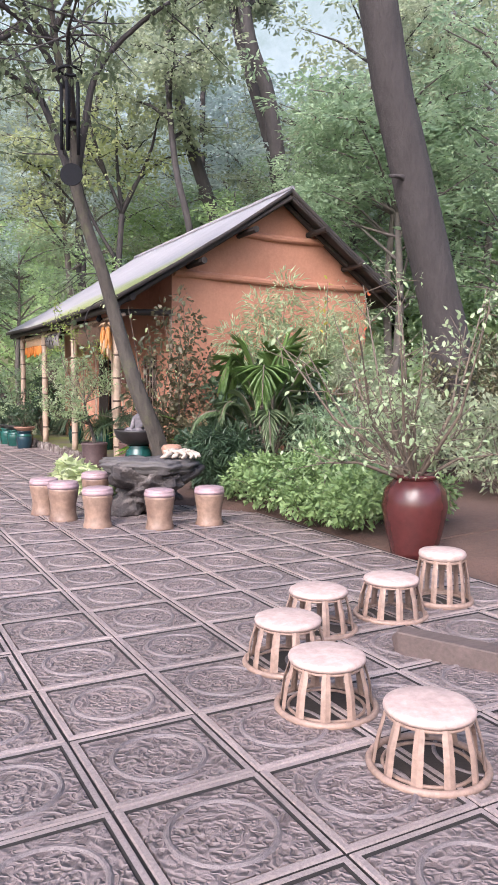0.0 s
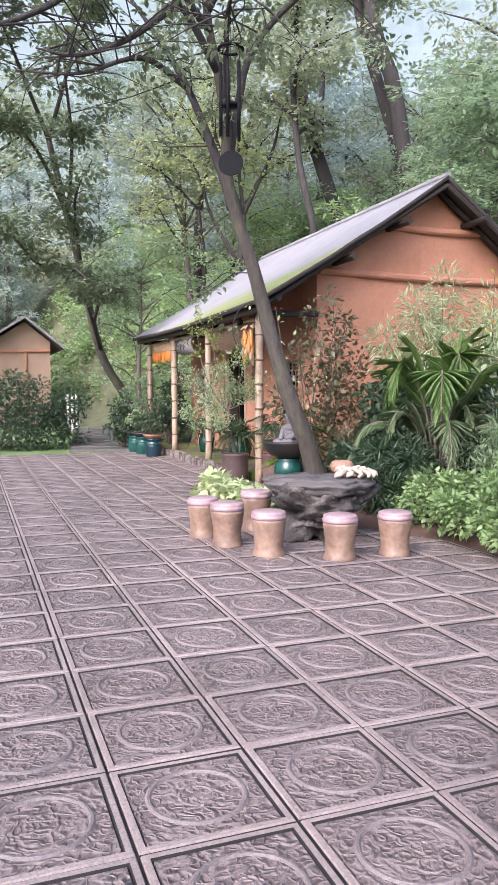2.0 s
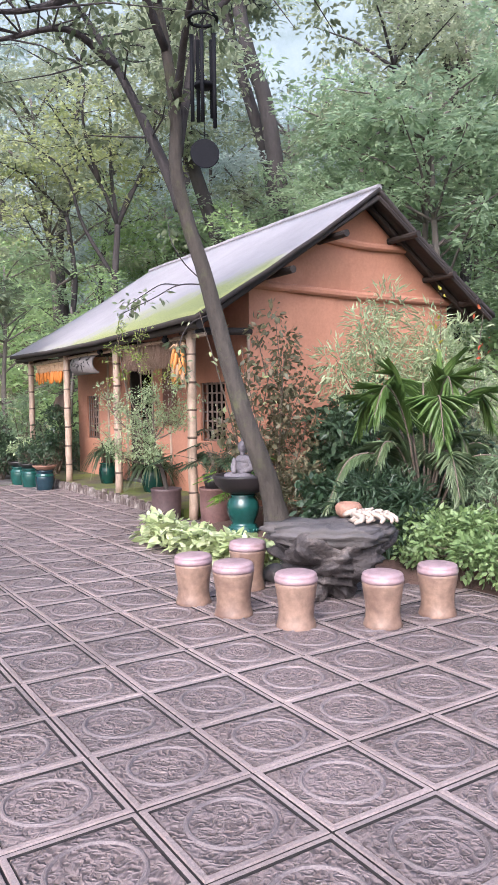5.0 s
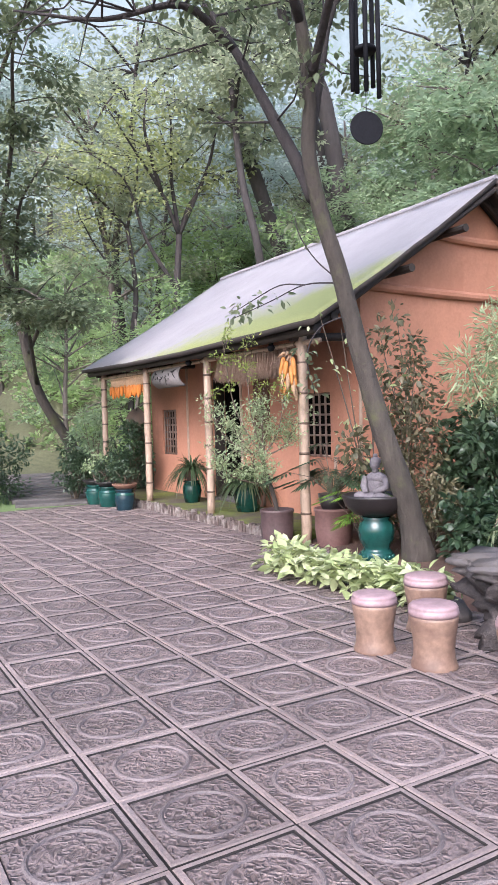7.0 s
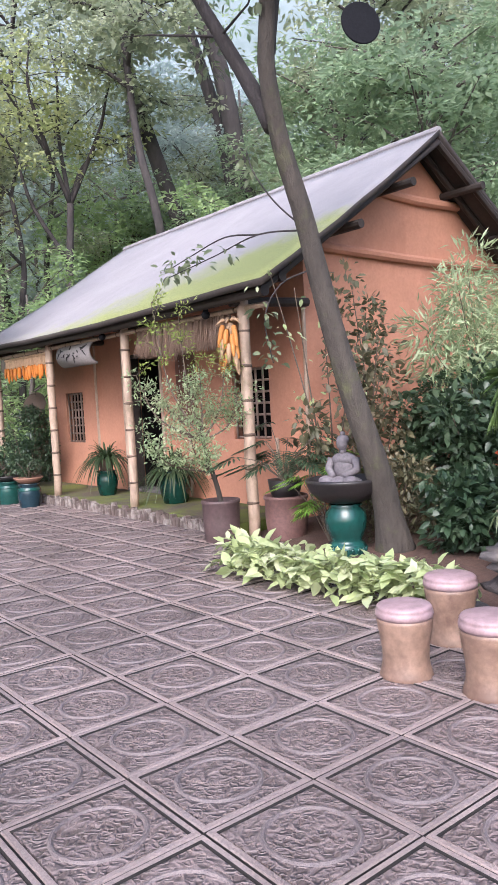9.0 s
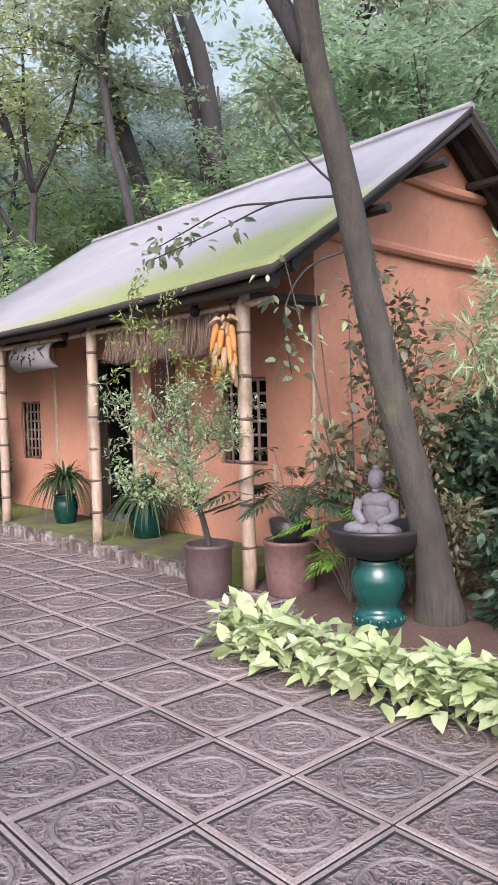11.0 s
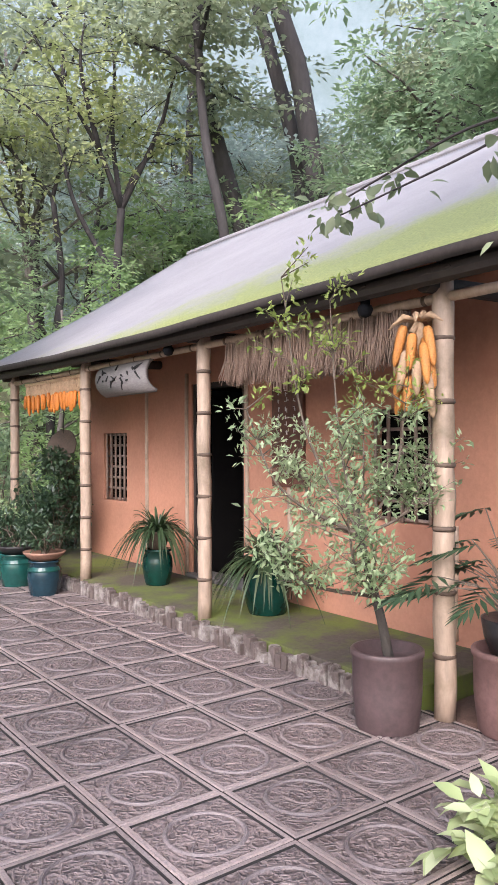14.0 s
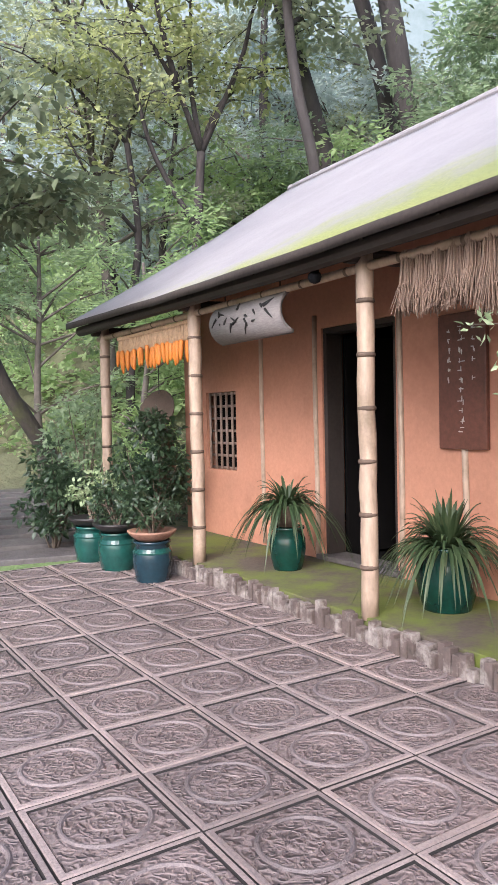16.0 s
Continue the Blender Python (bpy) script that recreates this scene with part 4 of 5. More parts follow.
def rock_table():
    g = thing("stone_table", (3.0, 7.98, -0.03), "dark gnarled root-stone table with a rough flat slab top", "table")
    bm = bmesh.new()
    bmesh.ops.create_icosphere(bm, subdivisions=5, radius=1)
    for v in bm.verts:
        p = v.co.copy()
        z = p.z
        wide = 0.25 + 0.20 * max(0, z) ** 0.6 + 0.04 * max(0, -z)
        q = Vector((p.x * wide * 1.25, p.y * wide * 1.05, 0.27 + z * 0.29))
        n1 = noise.noise(q * 5.0) * 0.17 + noise.noise(q * 11) * 0.09 + noise.noise(q * 26) * 0.035
        n1 += 0.07 * noise.noise((q.x * 4, q.y * 4, q.z * 22)) - 0.10 * max(0, noise.noise(q * 7.5 + Vector((3, 1, 5))))
        v.co = q + p * n1
        v.co.z = max(0.0, min(0.56, v.co.z))
    bmesh.ops.transform(bm, matrix=Matrix.Rotation(radians(-35), 4, "Z"), verts=bm.verts)
    part("base", bm, M_ROCK, g, "", True)
    bm = bmesh.new()
    ring = []
    for k in range(44):
        a = 2 * math.pi * k / 44
        r = 1 + 0.30 * noise.noise((math.cos(a) * 2, math.sin(a) * 2, 1)) + 0.14 * noise.noise((math.cos(a) * 7, math.sin(a) * 7, 2))
        ring.append((0.50 * r * math.cos(a), 0.40 * r * math.sin(a)))
    lay = [[bm.verts.new((x * f, y * f, z + 0.022 * noise.noise((x * 8, y * 8, z * 9)))) for x, y in ring] for f, z in ((0.78, 0.44), (0.93, 0.48), (0.86, 0.505), (1.0, 0.53), (0.98, 0.55), (0.9, 0.56), (0.93, 0.575), (0.5, 0.585), (0.05, 0.58))]
    for p, q in zip(lay, lay[1:]):
        for k in range(44):
            bm.faces.new((p[k], p[(k + 1) % 44], q[(k + 1) % 44], q[k]))
    bm.faces.new(lay[0])
    bm.faces.new(lay[-1])
    bmesh.ops.transform(bm, matrix=Matrix.Rotation(radians(-35), 4, "Z"), verts=bm.verts)
    part("slab", bm, M_SLAB, g, "grey flaking stone slab", True)
    o = thing("root_ornament", (3.24, 7.84, 0.555), "pale curled root ornament lying on the stone table", "ornament")
    for k in range(22):
        a = random.uniform(0, 6.28)
        r = random.uniform(0.02, 0.2)
        c = Vector((r * math.cos(a), r * math.sin(a), 0.02))
        pts = [c + Vector((0.045 * math.cos(b + a), 0.045 * math.sin(b + a), 0.016 * b)) for b in (0, 1, 2, 3, 4)]
        part("curl", tube(bmesh.new(), pts, [0.012, 0.02, 0.024, 0.018, 0.008], 7, True, 0.4), M_FUNGUS, o, "", True)
    o = thing("small_pot", (3.3, 8.12, 0.555), "low pale clay pot on the stone table", "pot")
    part("pot", lathe(bmesh.new(), [(0.07, 0), (0.10, 0.03), (0.11, 0.08), (0.09, 0.11), (0.08, 0.115), (0.07, 0.09), (0.01, 0.08)], 24), M_TERRA, o, "", True)


rock_table()
for x, y, s in ((2.95, 8.62, 1.0), (3.12, 8.80, 0.7)):
    r_ = thing("edging_stone", (x, y, 0.0), "pale rounded stone at the edge of the garden bed", "stone")
    bm = bmesh.new()
    bmesh.ops.create_icosphere(bm, subdivisions=3, radius=0.12 * s)
    for v in bm.verts:
        v.co += v.co.normalized() * 0.03 * noise.noise(v.co * 9)
        v.co.z = v.co.z * 0.75 + 0.05
    part("stone", bm, M_SLAB, r_, "", True)


def drum_stool():
    s = thing("bamboo_drum_stool", (1.99, 3.32, -0.012), "low bamboo drum stool with a hide seat and cane rings", "stool", "bamboo drum stools")
    R0, R1, h = 0.197, 0.150, 0.222
    part("seat", lathe(bmesh.new(), [(0.145, h - 0.026), (0.152, h - 0.022), (0.155, h - 0.012), (0.152, h - 0.002), (0.14, h + 0.004), (0.05, h + 0.008), (0.004, h + 0.008)], 40), M_SKIN, s, "pale stretched hide seat", True)
    for r, z, w in ((R0, 0.014, 0.0135), (R1 - 0.008, h - 0.034, 0.006), (R0 - 0.045, 0.012, 0.007)):
        bm = bmesh.new()
        pts = [(r * math.cos(a), r * math.sin(a), z) for a in (2 * math.pi * k / 40 for k in range(41))]
        tube(bm, pts, w, 8, False)
        part("cane_ring", bm, M_CANE, s, "", True)
    # added dark disc that imitates the shade beneath the seat
    part("shade_disc", lathe(bmesh.new(), [(0.004, 0.004), (R0 - 0.012, 0.004), (R0 - 0.012, 0.009), (0.004, 0.009)], 36), M_DARKWOOD, s, "dark disc inside the bottom ring, painted for under-seat shade")
    for k in range(11):
        a = 2 * math.pi * k / 11 + 0.1
        bm = bmesh.new()
        t = Vector((-math.sin(a), math.cos(a), 0))
        o = Vector((math.cos(a), math.sin(a), 0))
        prof = [(R0 - 0.014, 0.02, 0.019), (R0 - 0.026, 0.11, 0.0185), (R1 + 0.002, h - 0.05, 0.017), (R1 - 0.004, h - 0.026, 0.013)]
        rows = [[bm.verts.new(o * (r + dn) + t * sx * w + Vector((0, 0, z))) for sx, dn in ((-1, 0), (0, 0.006), (1, 0), (0, -0.005))] for r, z, w in prof]
        for p, q in zip(rows, rows[1:]):
            for j in range(4):
                bm.faces.new((p[j], p[(j + 1) % 4], q[(j + 1) % 4], q[j]))
        bm.faces.new(rows[0])
        bm.faces.new(rows[-1])
        part("stave", bm, M_CANE, s)
    return s


ds = drum_stool()
for x, y, rz in ((2.03, 2.77, 15), (2.10, 3.80, 50), (2.50, 4.15, 80), (3.0, 4.17, 110)):
    copy_thing(ds, pose(x, y, -0.012, 0, 0, rz))
tall = copy_thing(ds, pose(3.44, 4.24, -0.012, 0, 0, 140))
tall.scale = (0.9, 0.9, 1.4)
tall["label"] = "taller bamboo drum stool with a hide seat and cane rings"


def timber_block():
    g = thing("timber_block", (3.05, 3.60, -0.012), "rough squared timber block with a tapered end lying on the paving", "timber")
    bm = bmesh.new()
    prof = [(-0.40, 0.05, 0.085), (-0.37, 0.065, 0.115), (0.1, 0.075, 0.095), (0.55, 0.08, 0.08), (0.8, 0.08, 0.08)]
    rows = [[bm.verts.new((x + 0.02 * (sz == 0), sy * w, sz * h + (0.0 if sz else 0.0))) for sy, sz in ((-1, 0), (1, 0), (0.85, 1), (-0.85, 1))] for x, w, h in prof]
    for p, q in zip(rows, rows[1:]):
        for j in range(4):
            bm.faces.new((p[j], p[(j + 1) % 4], q[(j + 1) % 4], q[j]))
    bm.faces.new(rows[0])
    bm.faces.new(rows[-1])
    bmesh.ops.bevel(bm, geom=bm.edges[:], offset=0.006, segments=1, affect="EDGES")
    part("block", bm, M_LOG, g)
    part("strap", box(bmesh.new(), 0.20, 0.29, -0.086, -0.070, 0.02, 0.07, 0.004), M_BLUEROPE, g, "blue strap on the side")
    g.matrix_world = pose(2.87, 3.38, -0.012, 0, 0, -57)


timber_block()

# red urn with a sparse woody shrub
p = thing("red_urn", (4.16, 5.33, 0.03), "large glossy oxblood red glazed urn at the bed's edge", "urn")
pot_body(p, [(0.17, -0.06), (0.18, 0.0), (0.225, 0.18), (0.25, 0.34), (0.235, 0.46), (0.17, 0.535), (0.15, 0.55), (0.165, 0.575), (0.15, 0.58), (0.13, 0.55), (0.01, 0.52)], M_URN, "urn")
part("neck_rim", lathe(bmesh.new(), [(0.168, 0.548), (0.182, 0.56), (0.184, 0.578), (0.170, 0.588), (0.155, 0.584)], 32, 0, False), M_URN, p, "", True)
p = thing("woody_shrub", (4.16, 5.33, 0.56), "sparse woody shrub with small pale leaves growing in the red urn", "shrub")
bmt = bmesh.new()
tips = []
for k in range(30):
    a = random.uniform(0, 6.28)
    l = random.uniform(0.25, 1.15)
    t = Vector((math.cos(a) * l, math.sin(a) * l, random.uniform(0.05, 1.9) * (1.1 - 0.4 * l)))
    m1 = Vector((t.x * 0.6, t.y * 0.6, t.z * 0.35)) + Vector((random.uniform(-.08, .08), random.uniform(-.08, .08), 0.1))
    tube(bmt, [(0, 0, -0.02), m1, t], [0.018, 0.011, 0.004], 6, False)
    for j in range(9):
        f = random.uniform(-0.3, 1.0)
        b = m1.lerp(t, f)
        e = b + Vector((random.uniform(-.28, .28), random.uniform(-.28, .28), random.uniform(-.08, .28)))
        tube(bmt, [b, e], [0.005, 0.002], 4, False)
        tips += [b.lerp(e, 0.6), e]
tagged(part("branchwork", bmt, M_TWIG, p, "", True), kind="stuff")
pos, way = in_clumps([tuple(t) for t in tips], 0.08, 3, 1.0)
part("leaves", leaf_mesh("leaves", BROAD, pos, way, 0.048 * rng.uniform(0.6, 1.4, len(pos)), L_SAPLING), None, p)

# hedge and the plants of the bed
h_ = thing("hedge", (4.45, 6.9, 0.05), "low feathery light green hedge along the paving", "hedge")
cs = []
for k in range(170):
    y = random.uniform(-1.2, 1.5)
    x = random.uniform(-0.62, 0.5) + (0.15 if y > 1.0 else 0)
    cs.append((x, y, 0.08 + random.random() * (0.46 + 0.1 * math.sin(3 * y)) * (1 - 0.6 * (x / 0.6) ** 2)))
pos, way = in_clumps(cs, 0.12, 80, 0.9)
pos[:, 2] = np.maximum(pos[:, 2], 0.0)
part("leaves", leaf_mesh("leaves", BROAD, pos, way * np.array([1, 1, 0.8]) + np.array([0, 0, 0.1]), 0.058 * rng.uniform(0.6, 1.3, len(pos)), L_HEDGE), None, h_)
stems(h_, (0, 0, -0.03), [c for c in cs[:60]], 0.006)

BED_SHRUBS = (  # place, size, clumps, leaf, leaf kind, material, words
    ((4.2, 8.65, 0.06), (0.4, 0.4, 0.36), 60, 0.14, NARROW, L_DARK, "clump of narrow bamboo-like leaves in the garden bed"),
    ((5.15, 7.9, 0.06), (0.6, 0.7, 0.5), 70, 0.10, NARROW, L_FOREST, "clump of feathery dark bamboo leaves behind the hedge"),
    ((4.35, 9.65, 0.06), (0.3, 0.35, 0.35), 26, 0.10, BROAD, L_DARK, "dark low shrub under the leaning tree"),
    ((4.55, 10.5, 0.06), (0.35, 0.4, 0.35), 26, 0.08, SIMPLE, L_DRY, "dry mixed undergrowth by the house corner"),
    ((5.9, 9.6, 0.08), (0.55, 0.5, 0.75), 60, 0.10, SIMPLE, L_DARK, "dense dark shrub in front of the gable"),
    ((6.3, 8.2, 0.08), (0.8, 0.7, 0.6), 70, 0.09, SIMPLE, L_FOREST3, "dusty shrub behind the hedge"),
    ((6.9, 10.2, 0.1), (0.8, 0.6, 0.9), 80, 0.11, NARROW, L_FOREST3, "tall bamboo-leaved shrub against the gable wall"),
    ((7.9, 8.3, 0.1), (1.0, 0.9, 0.9), 90, 0.09, SIMPLE, L_DRY, "wide shrub of small pale leaves beside the house"),
    ((6.6, 6.6, 0.1), (0.8, 0.8, 0.6), 70, 0.08, SIMPLE, L_FOREST3, "dusty green shrub in the garden bed"),
    ((5.35, 10.7, 0.08), (0.4, 0.3, 0.7), 50, 0.10, BROAD, L_DARK, "dark leafy shrub under the gable wall"),
    ((7.6, 10.9, 0.1), (0.7, 0.5, 1.1), 80, 0.11, NARROW, L_SAPLING, "pale bamboo-leaved shrub under the gable"),
    ((9.4, 10.0, 0.12), (1.1, 1.1, 1.1), 90, 0.10, SIMPLE, L_FOREST, "large green shrub at the foot of the slope"),
)
for loc, size, cl, leaf, tpl, lm, words in BED_SHRUBS:
    s = thing("shrub", loc, words, "shrub")
    c = bush(s, (0, 0, size[2]), size, cl, 60, leaf, lm, tpl, 0.17)
    stems(s, (0, 0, -0.04), c[::3], 0.012)


def vine_shrub(loc, tips_, leafs, material, words, r=0.12, per=14, leaf=0.085, tpl=BROAD):
    """A sparse shrub: bent stems with loose leaves along them."""
    s = thing("climbing_shrub", loc, words, "shrub")
    bm = bmesh.new()
    cs = []
    for t in tips_:
        pts = spline([(0, 0, -0.03), (t[0] * 0.35 + random.uniform(-.1, .1), t[1] * 0.35, t[2] * 0.5), t], 9)
        tube(bm, pts.tolist(), list(np.linspace(0.014, 0.004, 9)), 6, False)
        cs += [tuple(q + rng.normal(size=3) * 0.05) for q in pts[3:] for _ in range(leafs)]
    part("woody_stem", bm, M_TWIG, s, "", True)
    pos, way = in_clumps(cs, r, per, 1.0)
    part("leaves", leaf_mesh("leaves", tpl, pos, way, leaf * rng.uniform(0.5, 1.3, len(pos)), material), None, s)


vine_shrub((4.55, 10.9, 0.08), [(-0.55, -0.2, 1.7), (-0.2, 0.1, 2.2), (0.3, 0.2, 2.1), (0.7, 0.3, 1.8), (-0.7, 0.1, 1.2), (0.5, 0.0, 1.3), (-0.1, -0.3, 1.9), (0.2, 0.3, 2.5)], 2, L_DRY, "sparse shrub with olive and brown leaves against the house corner", 0.16, 22, 0.085)
vine_shrub((6.3, 10.6, 0.1), [(-0.6, 0, 2.3), (0.0, 0.3, 2.6), (0.7, 0.1, 2.4), (1.3, 0.2, 2.2), (-1.0, 0.1, 1.9), (0.4, -0.3, 2.0)], 3, L_SAPLING, "tall arching bamboo with fine pale leaves before the gable", 0.30, 80, 0.13, NARROW)
vine_shrub((5.45, 10.3, 0.08), [(-0.5, -0.1, 1.1), (0.1, 0.1, 1.5), (0.5, 0.0, 1.3), (-0.2, -0.3, 0.9), (0.3, -0.3, 1.0)], 3, L_DARK, "dark leafy climber beside the palm", 0.2, 30, 0.10)
vine_shrub((4.35, 11.15, 0.05), [(-0.5, -0.1, 2.35), (-0.25, -0.2, 2.1), (-0.7, 0.0, 2.5), (0.1, -0.3, 1.9)], 1, L_LIME, "thin climber with a few yellow-green leaves by the porch corner", 0.16, 3, 0.09)
for loc, tip, m in (((6.6, 10.3, 0.1), (0.1, 0.0, 2.75), L_YELLOW), ((7.3, 10.3, 0.1), (0.2, 0, 2.55), L_RED), ((4.9, 9.6, 0.08), (0.2, 0.1, 1.25), L_RED)):
    vine_shrub(loc, [tip], 1, m, "thin stem with a few bright leaves or flowers", 0.08, 4, 0.07)


def palm(loc, n, ln, material, words, rise=1.0):
    s = thing("palm", loc, words, "palm")
    pos, way, size = [], [], []
    bm = bmesh.new()
    for k in range(n):
        a = 2.4 * k + random.uniform(-.3, .3)
        e = (0.25 + 0.75 * (k / n)) * (0.55 if material == L_PALMGREEN else 0.9)
        pts = spline([(0, 0, 0), (math.cos(a) * ln * 0.35 * e, math.sin(a) * ln * 0.35 * e, ln * 0.6 * rise), (math.cos(a) * ln * 0.75 * e, math.sin(a) * ln * 0.75 * e, ln * (0.95 - 0.4 * e) * rise), (math.cos(a) * ln * 1.0 * e, math.sin(a) * ln * 1.0 * e, ln * (0.95 - 0.85 * e) * rise)], 22)
        tube(bm, pts.tolist(), list(np.linspace(0.016, 0.004, 22)), 6, False)
        for j in range(7, 22):
            d = pts[j] - pts[j - 1]
            d /= np.linalg.norm(d)
            sd = np.cross(d, (0, 0, 1))
            for sg in (-1, 1):
                for q in (0, 0.25, 0.5, 0.75):
                    pos.append(pts[j] * (1 - q) + pts[j - 1] * q)
                    way.append(sd * sg + d * 0.7 + np.array([0, 0, -0.25]))
                    size.append(0.27 * ln / 1.2 * (1 - 0.55 * abs(j - 12) / 10))
    part("fronds", bm, M_TWIG, s, "", True)
    part("foliage", leaf_mesh("foliage", FINE, np.array(pos), np.array(way), np.array(size), material, 0.2), None, s)


palm((4.72, 8.68, 0.06), 12, 1.35, L_PALM, "grey-green feather palm in the garden bed")
palm((4.85, 8.8, 0.06), 9, 1.9, L_PALMGREEN, "bright green upright palm before the gable", 1.0)


# ---- the leaning tree with the wind chime ----
def leaning_tree():
    t = thing("leaning_tree", (4.0, 10.25, 0.05), "slender leaning grey-barked tree with dark forked limbs", "tree")
    L = lambda pts: [(x - 4.0, y - 10.25, z - 0.05) for x, y, z in pts]
    tr = spline(L([(4.10, 10.2, 0.0), (3.96, 10.17, 0.5), (3.84, 10.15, 0.8), (3.63, 10.15, 1.3), (3.48, 10.18, 1.8), (3.34, 10.2, 2.3), (3.19, 10.2, 2.8), (3.02, 10.22, 3.3), (2.88, 10.18, 3.8), (2.86, 10.12, 4.25), (2.74, 10.05, 4.8), (2.6, 10.0, 5.4), (2.5, 10.0, 6.6)]), 44)
    rad = np.interp(np.linspace(0, 1, 44), [0, 0.06, 0.3, 0.6, 1], [0.19, 0.118, 0.094, 0.07, 0.036])
    part("trunk", tube(bmesh.new(), tr.tolist(), list(rad), 14, True, 0.06), M_BARK, t, "", True)
    limbs = [[(2.91, 10.2, 3.92), (3.0, 10.18, 4.4), (3.2, 10.1, 5.2), (3.9, 9.7, 5.9), (4.8, 9.6, 6.4)],
             [(2.74, 10.05, 4.8), (2.2, 9.7, 5.3), (1.5, 9.5, 5.5), (0.8, 9.2, 5.9), (0.1, 9.0, 6.1)],
             [(2.64, 10.0, 5.2), (1.9, 9.9, 5.9), (1.1, 10.0, 6.5), (0.2, 10.2, 6.9)],
             [(2.6, 10.0, 5.4), (3.0, 9.6, 6.3), (3.3, 9.3, 7.1)],
             [(2.2, 9.7, 5.3), (1.7, 9.8, 4.9), (1.2, 9.9, 4.7), (0.8, 10.0, 4.75)],
             [(1.5, 9.5, 5.5), (0.9, 9.6, 5.0), (0.3, 9.6, 4.7), (-0.1, 9.5, 4.75)],
             [(2.86, 10.1, 4.35), (2.65, 9.5, 4.75), (2.5, 9.0, 4.95), (2.45, 8.6, 5.0)],
             [(2.98, 10.25, 3.42), (2.93, 10.5, 3.88), (2.69, 11.1, 5.03), (2.3, 11.5, 5.9), (1.7, 11.9, 6.9)],
             [(2.69, 11.1, 5.03), (2.1, 11.0, 5.25), (1.4, 11.2, 5.05), (0.7, 11.5, 5.1)],
             [(3.22, 10.2, 2.68), (3.16, 10.7, 2.74), (3.1, 11.2, 2.66), (3.0, 11.8, 2.56)],
             [(3.16, 10.7, 2.74), (3.2, 11.2, 2.82), (3.16, 11.66, 2.74), (3.1, 11.95, 2.66)],
             [(3.22, 10.2, 2.68), (3.05, 10.35, 2.9), (2.98, 10.5, 3.15), (3.0, 10.6, 3.35)],
             [(3.3, 10.2, 2.4), (3.15, 10.45, 2.3), (3.1, 10.6, 2.05), (3.25, 10.7, 1.7)]]
    cs, low = [], []
    for l in limbs:
        pts = spline(L(l), 16)
        r0 = 0.075 if l[0][2] == 3.42 else 0.062 if 3.9 < l[0][2] < 4 else 0.045 if l[0][2] > 4 else 0.008
        part("limb", tube(bmesh.new(), pts.tolist(), list(np.linspace(r0, 0.010 if r0 > 0.02 else 0.004, 16)), 8, True, 0.08), M_BARKDARK, t, "", True)
        if l[0][2] < 3.2:
            low += [tuple(p) for p in pts[[9, 12, 14, 15]]]
        elif r0 > 0.02:
            bm = bmesh.new()
            for k in range(16):
                b = pts[random.randint(5, 15)]
                e = b + rng.normal(size=3) * np.array([0.6, 0.6, 0.32]) + np.array([0, 0, 0.1])
                tube(bm, [b, (b + e) / 2 + rng.normal(size=3) * 0.06, e], [0.012, 0.008, 0.003], 5, False)
                if l[-1][2] != 5.0:
                    cs += [tuple(e), tuple((b + 2 * e) / 3)]
            part("branchwork", bm, M_BARKDARK, t, "", True)
    cs = [c for c in cs if not (3.3 < c[2] + 0.05 < 5.6 and c[0] + 4.0 < 2.0)]
    pos, way = in_clumps(cs, 0.22, 34, 0.5)
    part("leaves", leaf_mesh("leaves", BROAD, pos, way, 0.09 * rng.uniform(0.6, 1.3, len(pos)), L_CANOPY, 0.4), None, t)
    pos, way = in_clumps(low, 0.12, 9, 0.6)
    part("low_leaves", leaf_mesh("low_leaves", BROAD, pos, way * np.array([1, 1, 0.6]) - np.array([0, 0, 0.3]), 0.085 * rng.uniform(0.6, 1.3, len(pos)), L_CANOPY), None, t)


leaning_tree()


def wind_chime():
    c = thing("wind_chime", (2.50, 8.93, 3.5), "dark metal wind chime with long tubes hanging from the tree", "wind chime")
    part("sail", lathe(bmesh.new(), [(0.004, -0.006), (0.115, -0.006), (0.12, 0), (0.115, 0.006), (0.004, 0.006)], 30), M_IRON, c).matrix_basis = pose(0, 0, 0, 88, 0, -24)
    part("striker", lathe(bmesh.new(), [(0.005, 0.52), (0.075, 0.525), (0.08, 0.54), (0.075, 0.555), (0.005, 0.56)], 24), M_IRON, c, "", True)
    part("top_ring", tube(bmesh.new(), [(0.115 * math.cos(a), 0.115 * math.sin(a), 1.06) for a in (2 * math.pi * k / 30 for k in range(31))], 0.015, 8, False), M_IRON, c, "", True)
    for k in range(5):
        a = 2 * math.pi * k / 5 + 0.3
        x, y = 0.095 * math.cos(a), 0.095 * math.sin(a)
        l = 0.62 + 0.03 * k
        part("tube", tube(bmesh.new(), [(x, y, 0.93), (x, y, 0.93 - l)], 0.0165, 12), M_IRON, c, "", True)
        part("string", tube(bmesh.new(), [(x, y, 0.93), (x * 1.15, y * 1.15, 1.06)], 0.002, 4), M_IRON, c)
        part("string", tube(bmesh.new(), [(x * 1.15, y * 1.15, 1.06), (0, 0, 1.36)], 0.002, 4), M_IRON, c)
    part("cord", tube(bmesh.new(), [(0, 0, 0.1), (0, 0, 1.47)], 0.003, 4), M_IRON, c)


wind_chime()

